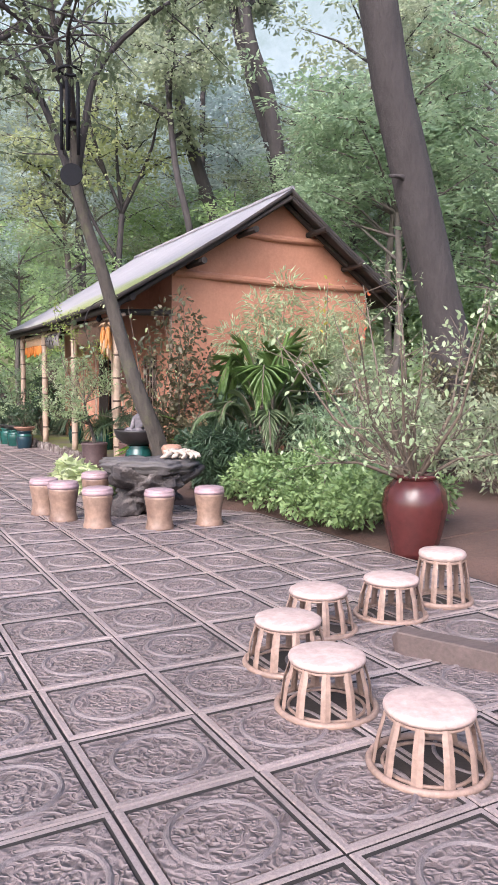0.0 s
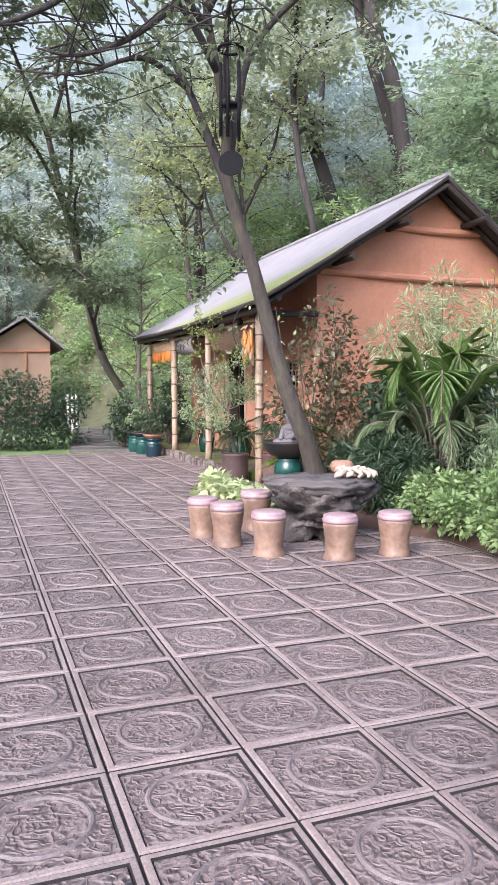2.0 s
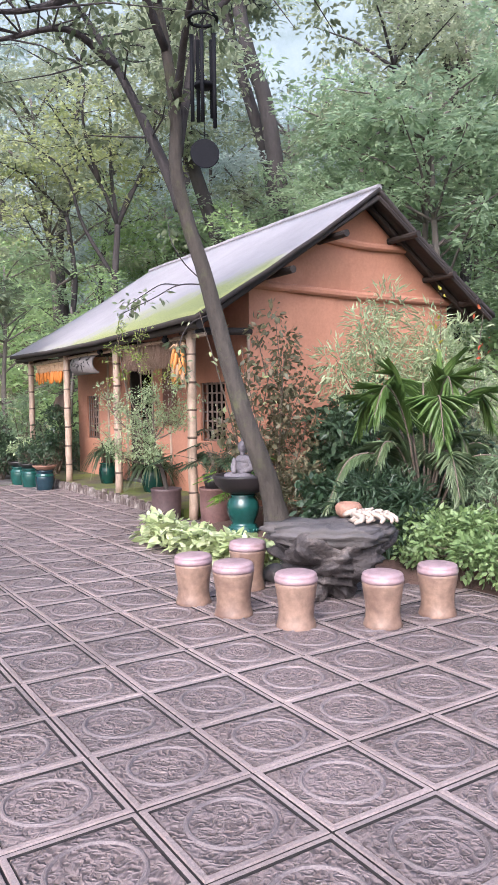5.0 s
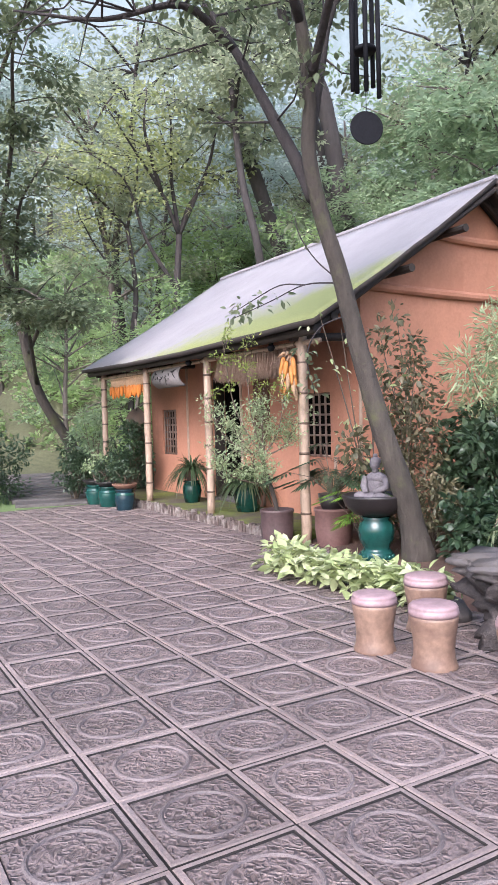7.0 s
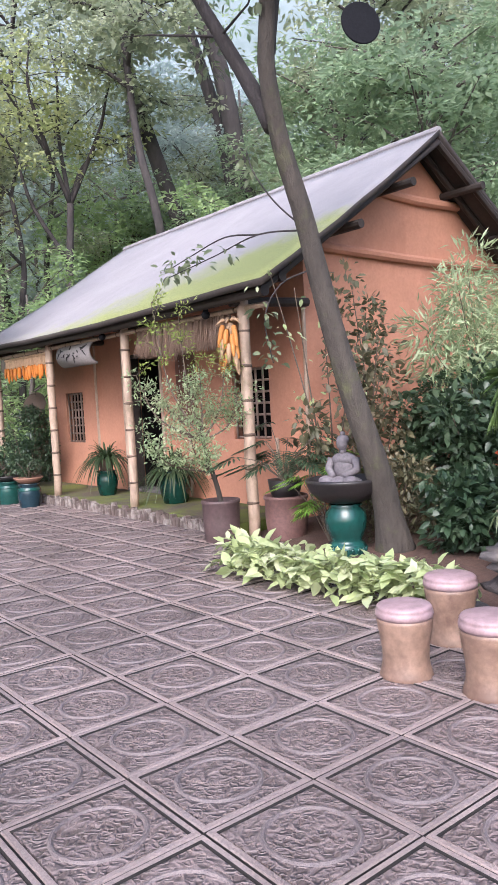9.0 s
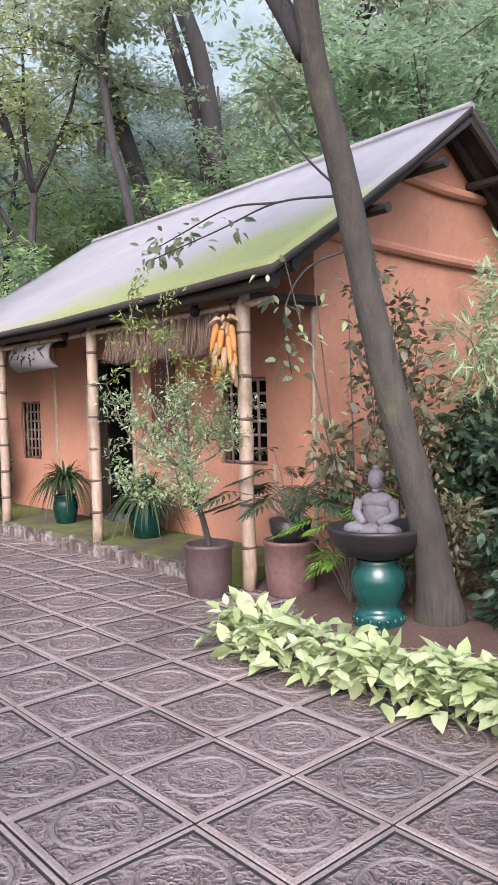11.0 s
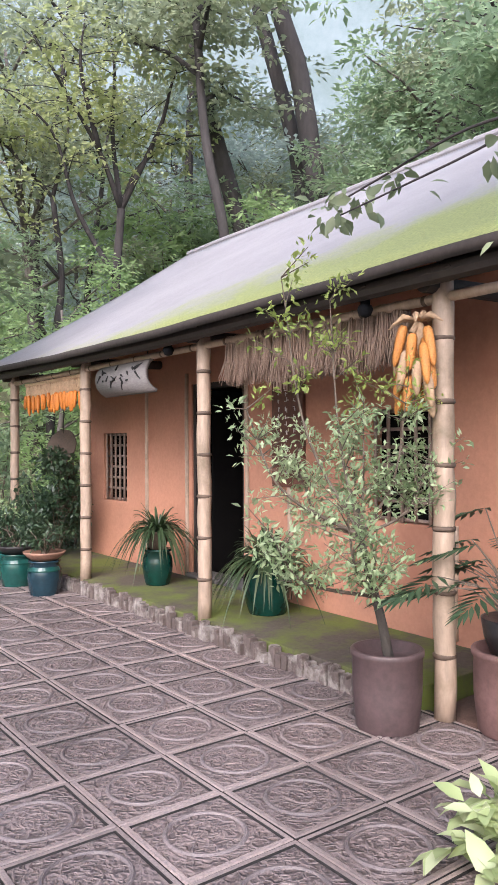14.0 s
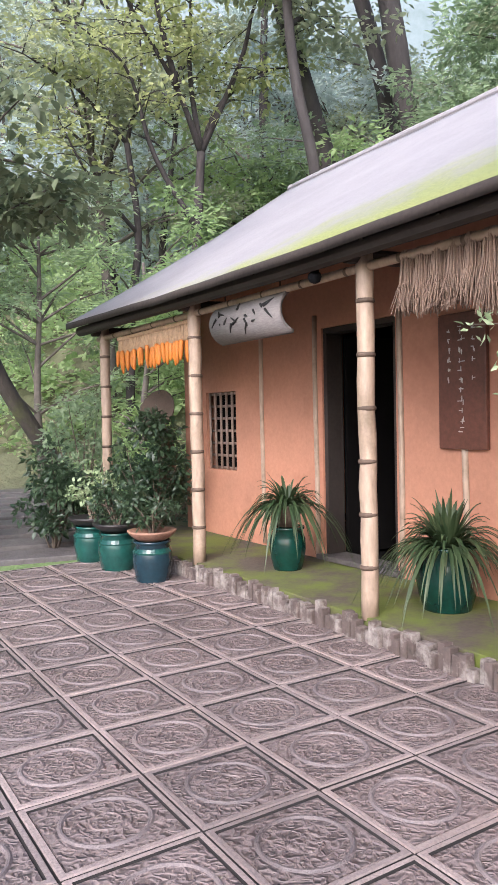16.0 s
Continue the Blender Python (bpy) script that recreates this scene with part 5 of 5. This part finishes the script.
# ---- the big dark trunk beside the house ----
t = thing("big_tree", (8.25, 9.0, 0.1), "tall tree with a massive dark trunk beside the gable", "tree")
pts = spline([(0.1, 0, -0.1), (-0.15, 0, 0.9), (-0.45, 0, 2.1), (-0.95, 0, 3.6), (-1.5, 0.0, 5.3), (-1.85, 0, 7.0), (-2.0, 0.2, 9.5), (-1.9, 0.3, 12)], 40)
part("trunk", tube(bmesh.new(), pts.tolist(), list(np.interp(np.linspace(0, 1, 40), [0, 0.1, 1], [0.42, 0.32, 0.2])), 18, True, 0.08), M_BARKDARK, t, "", True)
part("limb", tube(bmesh.new(), spline([(-1.0, 0, 3.75), (-1.3, -0.1, 3.95), (-1.55, -0.1, 3.95)], 6).tolist(), list(np.linspace(0.06, 0.02, 6)), 8), M_BARKDARK, t, "", True)
cs = rng.normal(size=(50, 3)) * np.array([2.2, 2.2, 1.2]) + np.array([-1.8, 0.3, 11.5])
pos, way = in_clumps(cs, 0.7, 40)
part("crown", leaf_mesh("crown", CLUMP, pos, way, 0.22 * rng.uniform(0.6, 1.3, len(pos)), L_FOREST), None, t)


# ---- woods ----
def forest_tree(name, h, crown_r, leafm, leaf, clumps, per, low=0.35, bark=None, lean=0.0):
    t = thing(name, (0, -30, 0), "slender forest tree with loose green crown on the misty slope", "tree", "forest trees")
    top = np.array([lean * h, lean * 0.3 * h, h * 0.93])
    pts = spline([(0, 0, -0.4), (0.15 * rng.normal(), 0.15 * rng.normal(), h * 0.3), (lean * h * 0.5, 0.1, h * 0.62), tuple(top)], 14)
    bm = bmesh.new()
    r0 = 0.012 * h + 0.03
    tube(bm, pts.tolist(), list(np.linspace(r0, 0.03, 14)), 9, True, 0.08)
    cs = []
    for k in range(clumps // 3):
        i = int(low * 13 + (13 - low * 13) * rng.random())
        b = pts[i]
        a = rng.uniform(0, 6.28)
        l = crown_r * rng.uniform(0.35, 1.0) * (1.1 - 0.5 * abs(i / 13 - 0.7))
        e = b + np.array([math.cos(a) * l, math.sin(a) * l, rng.uniform(0.15, 0.75) * l])
        tube(bm, [b, (b + e) / 2 + np.array([0, 0, 0.08 * l]), e], [r0 * 0.32, r0 * 0.2, 0.01], 5, False)
        cs += [e, (b + 2 * e) / 3 + rng.normal(size=3) * 0.2, e + rng.normal(size=3) * 0.4]
    part("trunk", bm, bark or M_FARBARK, t, "", True)
    pos, way = in_clumps(cs, crown_r * 0.25, int(per * 1.6), 0.4)
    part("crown", leaf_mesh("crown", SIMPLE, pos, way * np.array([1, 1, 0.4]), leaf * 0.98 * rng.uniform(0.5, 1.35, len(pos)), leafm, 0.35), None, t)
    return t


KINDS = [forest_tree("forest_tree", 7.5, 2.2, L_FOREST, 0.19, 78, 52), forest_tree("forest_tree", 9.0, 2.4, L_FOREST3, 0.18, 90, 46, 0.4, None, 0.06),
         forest_tree("forest_tree", 6.0, 2.0, L_FOREST2, 0.19, 75, 52, 0.2), forest_tree("forest_tree", 12.0, 2.4, L_FOREST3, 0.20, 60, 46, 0.55, M_BARKDARK, -0.05),
         forest_tree("forest_tree", 8.0, 2.3, L_FOREST, 0.18, 90, 50, 0.25, None, -0.05), forest_tree("forest_tree", 5.0, 1.8, L_FOREST2, 0.16, 70, 52, 0.1),
         forest_tree("forest_tree", 10.0, 2.6, L_HAZE, 0.24, 84, 44, 0.35), forest_tree("forest_tree", 8.0, 2.5, L_HAZE, 0.24, 80, 46, 0.2, None, 0.05),
         forest_tree("tall_pine", 17.0, 2.3, L_FOREST3, 0.22, 60, 44, 0.72, M_BARKDARK, -0.04)]
first = [True] * len(KINDS)
r3 = random.Random(11)
for x, y, k, s in ((13.5, 30, 8, 1.0), (18, 22.5, 8, 0.9), (0.2, 23.0, 3, 0.85), (5.2, 25.2, 0, 0.8), (6.2, 22.6, 5, 0.9), (13.0, 16.5, 0, 1.1), (13.8, 19.8, 4, 1.15), (15.6, 21.5, 0, 1.2), (17.2, 18.6, 1, 1.2), (12.0, 21.4, 2, 1.0), (16.4, 26.5, 1, 1.2), (18.5, 24.0, 0, 1.2), (14.5, 14.0, 4, 1.1), (19.5, 20.0, 4, 1.3), (11.2, 27.0, 2, 1.1)):
    c = copy_thing(KINDS[k], pose(x, y, hill(x, y) - 0.1, 0, 0, 60 * k))
    c.scale = (s, s, s)
for gx in range(-4, 19):
    for gy in range(3, 25):
        x, y = gx * 2.6 + r3.uniform(-1.1, 1.1), gy * 2.6 + r3.uniform(-1.1, 1.1)
        ang = math.degrees(math.atan2(x - 0.3, y - 1.0))
        on_hill = hill(x, y) > 0.45
        side = (x < -2.5 and y > 23 and x > -12) or (y > 39 and x < 8)
        if not (on_hill or side) or not -16 < ang < 56 or y + x > 66:
            continue
        d = math.hypot(x, y)
        if r3.random() < (0.72 if d < 24 else 0.62) or math.hypot(x - 8, y - 24) < 2.2:
            continue
        # from 31 m out, crowns take the leaves with haze painted in
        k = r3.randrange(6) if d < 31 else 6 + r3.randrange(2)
        s = r3.uniform(0.75, 1.2)
        m = pose(x, y, hill(x, y) - 0.1, 0, 0, r3.uniform(0, 360)) @ Matrix.Diagonal((s, s, s, 1))
        if first[k]:
            KINDS[k].matrix_world = m
            first[k] = False
        else:
            c = copy_thing(KINDS[k], m)
            c.scale = (s, s, s)


def grown_tree(words, stem, r0, r1, bark, limbs, leafm, leaf, per, clump, group=""):
    """A tree by its stem line, and limbs that carry flat sprays of leaves."""
    o = Vector(stem[0])
    t = thing("tree", tuple(o), words, "tree", group)
    rel = lambda pts: [tuple(Vector(q) - o) for q in pts]
    line = spline(rel(stem), 26)
    part("trunk", tube(bmesh.new(), line.tolist(), list(np.linspace(r0, r1, 26)), 12, True, 0.07), bark, t, "", True)
    sprays = []
    bm = bmesh.new()
    for l in limbs:
        pts = spline(rel(l), 14)
        part("limb", tube(bmesh.new(), pts.tolist(), list(np.linspace(r1 * 0.8, 0.012, 14)), 7, True, 0.08), bark, t, "", True)
        for k in range(14):
            b = pts[rng.integers(4, 14)]
            e = b + rng.normal(size=3) * np.array([0.65, 0.65, 0.22]) * clump * 1.6
            tube(bm, [b, (b + e) / 2 + np.array([0, 0, 0.05]), e], [0.014, 0.009, 0.004], 5, False)
            sprays += [e, (b + 2 * e) / 3]
    tagged(part("branchwork", bm, bark, t, "", True), kind="stuff")
    pos, way = in_clumps(sprays, clump, per, 0.32)
    part("crown", leaf_mesh("crown", BROAD, pos, way * np.array([1, 1, 0.5]), leaf * rng.uniform(0.6, 1.3, len(pos)), leafm, 0.4), None, t)


# spreading tree past the far end of the paving
grown_tree("spreading tree with flat sprays of dull green leaves beside the path", [(4.5, 21.0, -0.1), (3.95, 21.0, 1.0), (3.2, 20.8, 2.24), (2.77, 20.5, 3.9), (2.3, 19.6, 5.2), (1.8, 18.6, 6.6)], 0.13, 0.06, M_BARK,
           [[(2.77, 20.5, 3.9), (2.4, 18.8, 4.6), (2.2, 17.6, 5.2), (2.35, 16.4, 5.6)], [(2.3, 19.6, 5.2), (1.6, 18.0, 6.0), (1.0, 17.0, 6.3), (0.4, 16.4, 6.2)],
            [(2.3, 19.6, 5.2), (2.2, 18.0, 6.4), (1.9, 16.5, 7.2), (1.8, 15.2, 7.3)], [(3.2, 20.8, 2.3), (2.6, 19.0, 3.3), (2.2, 17.9, 3.8), (2.3, 16.9, 3.5)],
            [(2.77, 20.5, 3.9), (1.6, 18.8, 4.0), (1.0, 17.6, 4.3), (0.4, 16.8, 4.3)], [(3.0, 20.6, 3.0), (3.0, 19.0, 3.7), (2.9, 18.0, 3.6), (2.8, 17.2, 3.2)],
            [(1.8, 18.6, 6.6), (1.0, 17.2, 7.8), (0.5, 16.0, 8.4)], [(1.8, 18.6, 6.6), (2.2, 17.4, 8.0), (2.6, 16.2, 8.8)]], L_CANOPY, 0.125, 46, 0.36)
# slim forked trees and leaning trunks on the slope behind the house
grown_tree("slim forked tree with olive umbrella crown behind the house", [(7.9, 24.0, 0.6), (7.95, 24.0, 3.0), (8.0, 24.0, 4.7), (8.15, 24.0, 6.7)], 0.13, 0.085, M_BARKDARK,
           [[(8.15, 24, 6.7), (7.6, 23.9, 7.8), (6.8, 23.8, 8.8), (6.0, 23.6, 9.7)], [(8.15, 24, 6.7), (8.7, 24.2, 7.8), (9.6, 24.0, 8.6), (10.5, 24, 8.9)],
            [(8.15, 24, 6.7), (8.1, 24.3, 8.4), (8.0, 24.0, 9.8), (7.8, 24, 10.8)], [(8.0, 24, 5.2), (7.2, 24.2, 6.6), (6.6, 24.0, 8.0), (5.6, 24, 8.6)],
            [(8.15, 24, 6.7), (9.0, 23.8, 8.6), (9.2, 23.6, 9.6), (9.4, 23.4, 10.2)], [(7.6, 23.9, 7.8), (7.0, 23.5, 9.2), (7.0, 23.3, 10.2)]], L_OLIVE, 0.15, 17, 0.55)
grown_tree("slim forked tree with olive umbrella crown behind the house", [(6.9, 25.0, 0.9), (7.0, 25.0, 3.5), (7.2, 25.0, 5.2), (7.0, 25.0, 7.0)], 0.10, 0.06, M_BARKDARK,
           [[(7.0, 25, 7.0), (6.0, 25.2, 8.0), (5.0, 25.2, 8.4)], [(7.2, 25, 5.2), (6.2, 25, 6.2), (5.6, 25, 7.2)], [(7.0, 25, 7.0), (7.4, 25.1, 8.6), (7.3, 25, 9.6)]], L_OLIVE, 0.15, 15, 0.5)
for stem, r0 in (([(16.2, 24.5, 2.3), (15.0, 24.5, 6.0), (14.3, 24.5, 8.6), (13.7, 24.5, 11.5), (12.94, 24.5, 13.3), (12.3, 24.4, 16.5)], 0.34),
                 ([(15.9, 25.6, 2.3), (14.9, 25.6, 8.0), (14.24, 25.5, 10.5), (13.05, 25.5, 13.75), (12.5, 25.6, 17.0)], 0.26),
                 ([(13.3, 24.0, 1.2), (12.2, 24.0, 4.8), (11.44, 24.0, 6.8), (10.46, 24.0, 9.3), (10.14, 24.0, 10.4), (9.8, 24.2, 13.0)], 0.27),
                 ([(11.0, 22.6, 0.5), (10.2, 22.6, 4.0), (9.75, 22.4, 6.2), (9.3, 22.4, 8.0), (9.0, 22.3, 10.5)], 0.14)):
    a, b = Vector(stem[-2]), Vector(stem[-1])
    grown_tree("tall leaning dark-barked tree on the slope behind the house", stem, r0, r0 * 0.6, M_TALLBARK,
               [[tuple(a.lerp(b, f)), tuple(a.lerp(b, f) + Vector((0.8 * math.cos(g), 0.8 * math.sin(g), 0.5))), tuple(a.lerp(b, f) + Vector((2.0 * math.cos(g), 2.0 * math.sin(g), 0.7)))] for f, g in ((0.3, 0.4), (0.5, 2.6), (0.7, 4.4), (0.9, 1.2), (1.0, 5.4))], L_FOREST3, 0.18, 24, 0.55, "leaning trees")


def undergrowth():
    cs, n = [], 0
    r = random.Random(4)
    while n < 3400:
        x, y = r.uniform(-12, 36), r.uniform(12, 46)
        hz = hill(x, y)
        if hz < 0.12 and not (x < -2.5 and y > 23) and not y > 38:
            continue
        cs.append((x, y, hz + r.uniform(0.0, 0.9)))
        n += 1
    pos, way = in_clumps(cs, 0.6, 40, 0.5)
    me = leaf_mesh("undergrowth", CLUMP, pos, way * np.array([1, 1, 0.5]) + np.array([0, 0, 0.1]), 0.19 * rng.uniform(0.5, 1.4, len(pos)), L_FOREST2, 0.4)
    tagged(part("undergrowth", me, None), "dense bright green undergrowth covering the slope", "undergrowth", "", "stuff")


undergrowth()


structure("lawn", box(bmesh.new(), -12, 4.6, 18.02, 30, -0.3, -0.008), M_LAWN, "short green grass beyond the paving", "lawn")


# far lawn path, clipped hedge and second cottage
def round_hedge(loc, size, cl, words):
    s = thing("clipped_hedge", loc, words, "hedge")
    cs_ = []
    for k in range(cl):
        a, f = random.uniform(0, 6.28), random.random() ** 0.5
        cs_.append((math.cos(a) * f * size[0], math.sin(a) * f * size[1], random.random() ** 0.7 * size[2] * (1 - 0.35 * f * f)))
    pos, way = in_clumps(cs_, 0.22, 55, 0.8)
    pos[:, 2] = np.maximum(pos[:, 2], 0.0)
    part("leaves", leaf_mesh("leaves", SIMPLE, pos, way, 0.10 * rng.uniform(0.6, 1.3, len(pos)), L_DARK), None, s)
    stems(s, (0, 0, -0.1), cs_[:30], 0.012)


round_hedge((0.55, 19.9, -0.06), (2.1, 1.2, 1.75), 230, "dark rounded hedge beyond the paving")
round_hedge((-3.2, 19.8, -0.06), (1.9, 1.2, 1.7), 170, "dark rounded hedge beyond the paving")
round_hedge((5.6, 20.6, -0.06), (1.1, 0.9, 0.9), 70, "dark shrub row beside the stone path")
for k in range(9):
    s_ = structure("path_step", box(bmesh.new(), -0.85, 0.85, -0.28, 0.28, -0.2, 0.05, 0.02), M_SLAB, "long grey stone path slab set in grass", "path slab")
    s_.matrix_world = pose(3.0 + 0.10 * k, 18.5 + 0.72 * k, 0.0 + 0.02 * k, 0, 0, -12)
rail = thing("railing", (2.95, 25.5, 0.0), "pale wooden handrail beside the steps in the distance", "railing")
for k in range(3):
    part("post", tube(bmesh.new(), [(0.25 * k, k * 0.9, -0.1), (0.25 * k, k * 0.9, 1.2)], 0.04, 8), M_PALE, rail)
for z in (0.6, 1.1):
    part("rail", tube(bmesh.new(), [(-0.1, -0.3, z), (0.6, 2.1, z - 0.2)], 0.035, 8), M_PALE, rail)

cot = thing("cottage", (0.6, 32, 0.0), "distant orange clay cottage with a pale sheet roof", "house")
bm = bmesh.new()
a_ = [bm.verts.new((x, 0, z)) for x, z in [(-2.0, 0), (2.5, 0), (2.5, 3.2), (1.55, 3.95), (-2.0, 1.6)]]
b_ = [bm.verts.new((x, 5, z)) for x, z in [(-2.0, 0), (2.5, 0), (2.5, 3.2), (1.55, 3.95), (-2.0, 1.6)]]
bm.faces.new(a_)
bm.faces.new(b_[::-1])
for k in range(5):
    bm.faces.new((a_[k], a_[(k + 1) % 5], b_[(k + 1) % 5], b_[k]))
part("wall", bm, M_CLAYPALE, cot)
for x0, z0 in ((-2.6, 1.45), (3.0, 3.0)):
    bm = bmesh.new()
    vs = [(x0, -0.5, z0), (1.55, -0.5, 4.15), (1.55, 5.4, 4.15), (x0, 5.4, z0)]
    t_ = [bm.verts.new(v) for v in vs]
    l_ = [bm.verts.new((v[0], v[1], v[2] - 0.1)) for v in vs]
    bm.faces.new(t_)
    bm.faces.new(l_[::-1])
    for k in range(4):
        bm.faces.new((t_[k], t_[(k + 1) % 4], l_[(k + 1) % 4], l_[k]))
    part("roof", bm, [M_ROOF], cot)
part("gable_beam", tube(bmesh.new(), [(-1.0, -0.03, 2.75), (2.5, -0.03, 2.85)], 0.06, 8), M_CLAY, cot)
part("wall_post", tube(bmesh.new(), [(1.6, -0.02, 0), (1.6, -0.02, 2.8)], 0.05, 8), M_CLAY, cot)


# far slope that closes the view; its mist is a painted pale glow
def backdrop():
    m, nt, bsdf = nodes_of("painted_mist_glow")
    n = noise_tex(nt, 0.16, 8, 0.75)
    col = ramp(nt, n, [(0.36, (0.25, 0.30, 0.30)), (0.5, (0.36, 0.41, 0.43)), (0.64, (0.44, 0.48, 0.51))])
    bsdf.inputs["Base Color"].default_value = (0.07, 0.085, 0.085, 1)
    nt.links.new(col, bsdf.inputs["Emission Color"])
    # emission supplies the haze brightness over a nearly black base
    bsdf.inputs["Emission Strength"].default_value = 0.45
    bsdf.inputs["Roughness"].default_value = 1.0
    bm = bmesh.new()
    rows = []
    for k in range(60):
        a = math.radians(-60 + 150 * k / 59)
        rows.append([bm.verts.new((95 * math.sin(a), 95 * math.cos(a), z)) for z in (-6, 40, 78 + 9 * noise.noise((k * 0.25, 0, 0)))])
    for p, q in zip(rows, rows[1:]):
        for j in range(2):
            bm.faces.new((p[j], q[j], q[j + 1], p[j + 1]))
    structure("backdrop", bm, m, "far mountain slope backdrop, its mist painted as a pale glow", "backdrop", True)


backdrop()

# ---- brick edging of the porch ----
brick_mesh = []
for k in range(5):
    brick_mesh.append(mesh_of("brick", box(bmesh.new(), -0.035, 0.035, -0.026, 0.026, -0.06, 0.118 + 0.016 * (k - 2), 0.007), M_CURB, False))
for k in range(118):
    y = 12.32 + k * 0.0562
    b = part("brick", brick_mesh[k % 5] if k % 7 else brick_mesh[(k * 3) % 5], None, porch)
    b.matrix_basis = pose(3.885 + random.uniform(-0.02, 0.015), y, random.uniform(-0.025, 0.01), random.uniform(-4, 4), random.uniform(-4, 4), random.uniform(-6, 6))


# ---- paving tiles ----
def tile_mesh():
    bm = bmesh.new()
    prof = [(0.2455, -0.03), (0.2450, -0.006), (0.2410, 0.0), (0.2210, 0.0), (0.2190, -0.009), (0.2180, -0.012), (0.2130, -0.012), (0.2105, -0.004)]
    rows = [[bm.verts.new((sx * h, sy * h, z)) for sx, sy in ((-1, -1), (1, -1), (1, 1), (-1, 1))] for h, z in prof]
    for n, (p, q) in enumerate(zip(rows, rows[1:])):
        for k in range(4):
            bm.faces.new((p[k], p[(k + 1) % 4], q[(k + 1) % 4], q[k])).material_index = 1 if n < 3 and n else 2 if n in (0, 3, 4, 5) else 0
    bm.faces.new(rows[-1])
    seg = 24
    for r, w, h in ((0.160, 0.011, 0.007), (0.058, 0.007, 0.003)):
        rr = [[bm.verts.new((rad * math.cos(a), rad * math.sin(a), z)) for a in (2 * math.pi * k / seg for k in range(seg))] for rad, z in ((r + w, -0.0041), (r + w * 0.3, -0.004 + h), (r - w * 0.4, -0.004 + h), (r - w, -0.0041))]
        for p, q in zip(rr, rr[1:]):
            for k in range(seg):
                bm.faces.new((p[k], p[(k + 1) % seg], q[(k + 1) % seg], q[k])).material_index = 3 if r > 0.1 else 0
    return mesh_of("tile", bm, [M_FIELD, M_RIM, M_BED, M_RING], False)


tm = tile_mesh()
cells = [(i * 0.5 + 0.25, j * 0.5 + 0.25) for i in range(-14, 8) for j in range(-6, 36)]
near = [c for c in cells if -1.3 < c[0] < 3.9 and 3.0 < c[1] < 18 and abs(c[0] - (0.4 + 0.13 * (c[1] - 4))) < 2.55]
near = sorted(near, key=lambda c: c[1])[:300]
keep = set(near)
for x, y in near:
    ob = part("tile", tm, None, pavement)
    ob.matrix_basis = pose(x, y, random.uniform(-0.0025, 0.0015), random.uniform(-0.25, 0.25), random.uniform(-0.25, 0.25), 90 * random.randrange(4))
co = np.zeros(len(tm.vertices) * 3)
tm.vertices.foreach_get("co", co)
co = co.reshape(-1, 3)
faces = [tuple(p.vertices) for p in tm.polygons]
mats = [p.material_index for p in tm.polygons]
vs_, fs_, ms_ = [], [], []
for x, y in cells:
    if (x, y) in keep:
        continue
    o = sum(len(v) for v in vs_)
    vs_.append(co + np.array([x, y, random.uniform(-0.0025, 0.0015)]))
    fs_ += [tuple(i + o for i in f) for f in faces]
    ms_ += mats
me = bpy.data.meshes.new("outer_tiles")
me.from_pydata(np.vstack(vs_).tolist(), [], fs_)
me.polygons.foreach_set("material_index", ms_)
me.materials.append(M_FIELD)
me.materials.append(M_RIM)
me.materials.append(M_BED)
me.materials.append(M_RING)
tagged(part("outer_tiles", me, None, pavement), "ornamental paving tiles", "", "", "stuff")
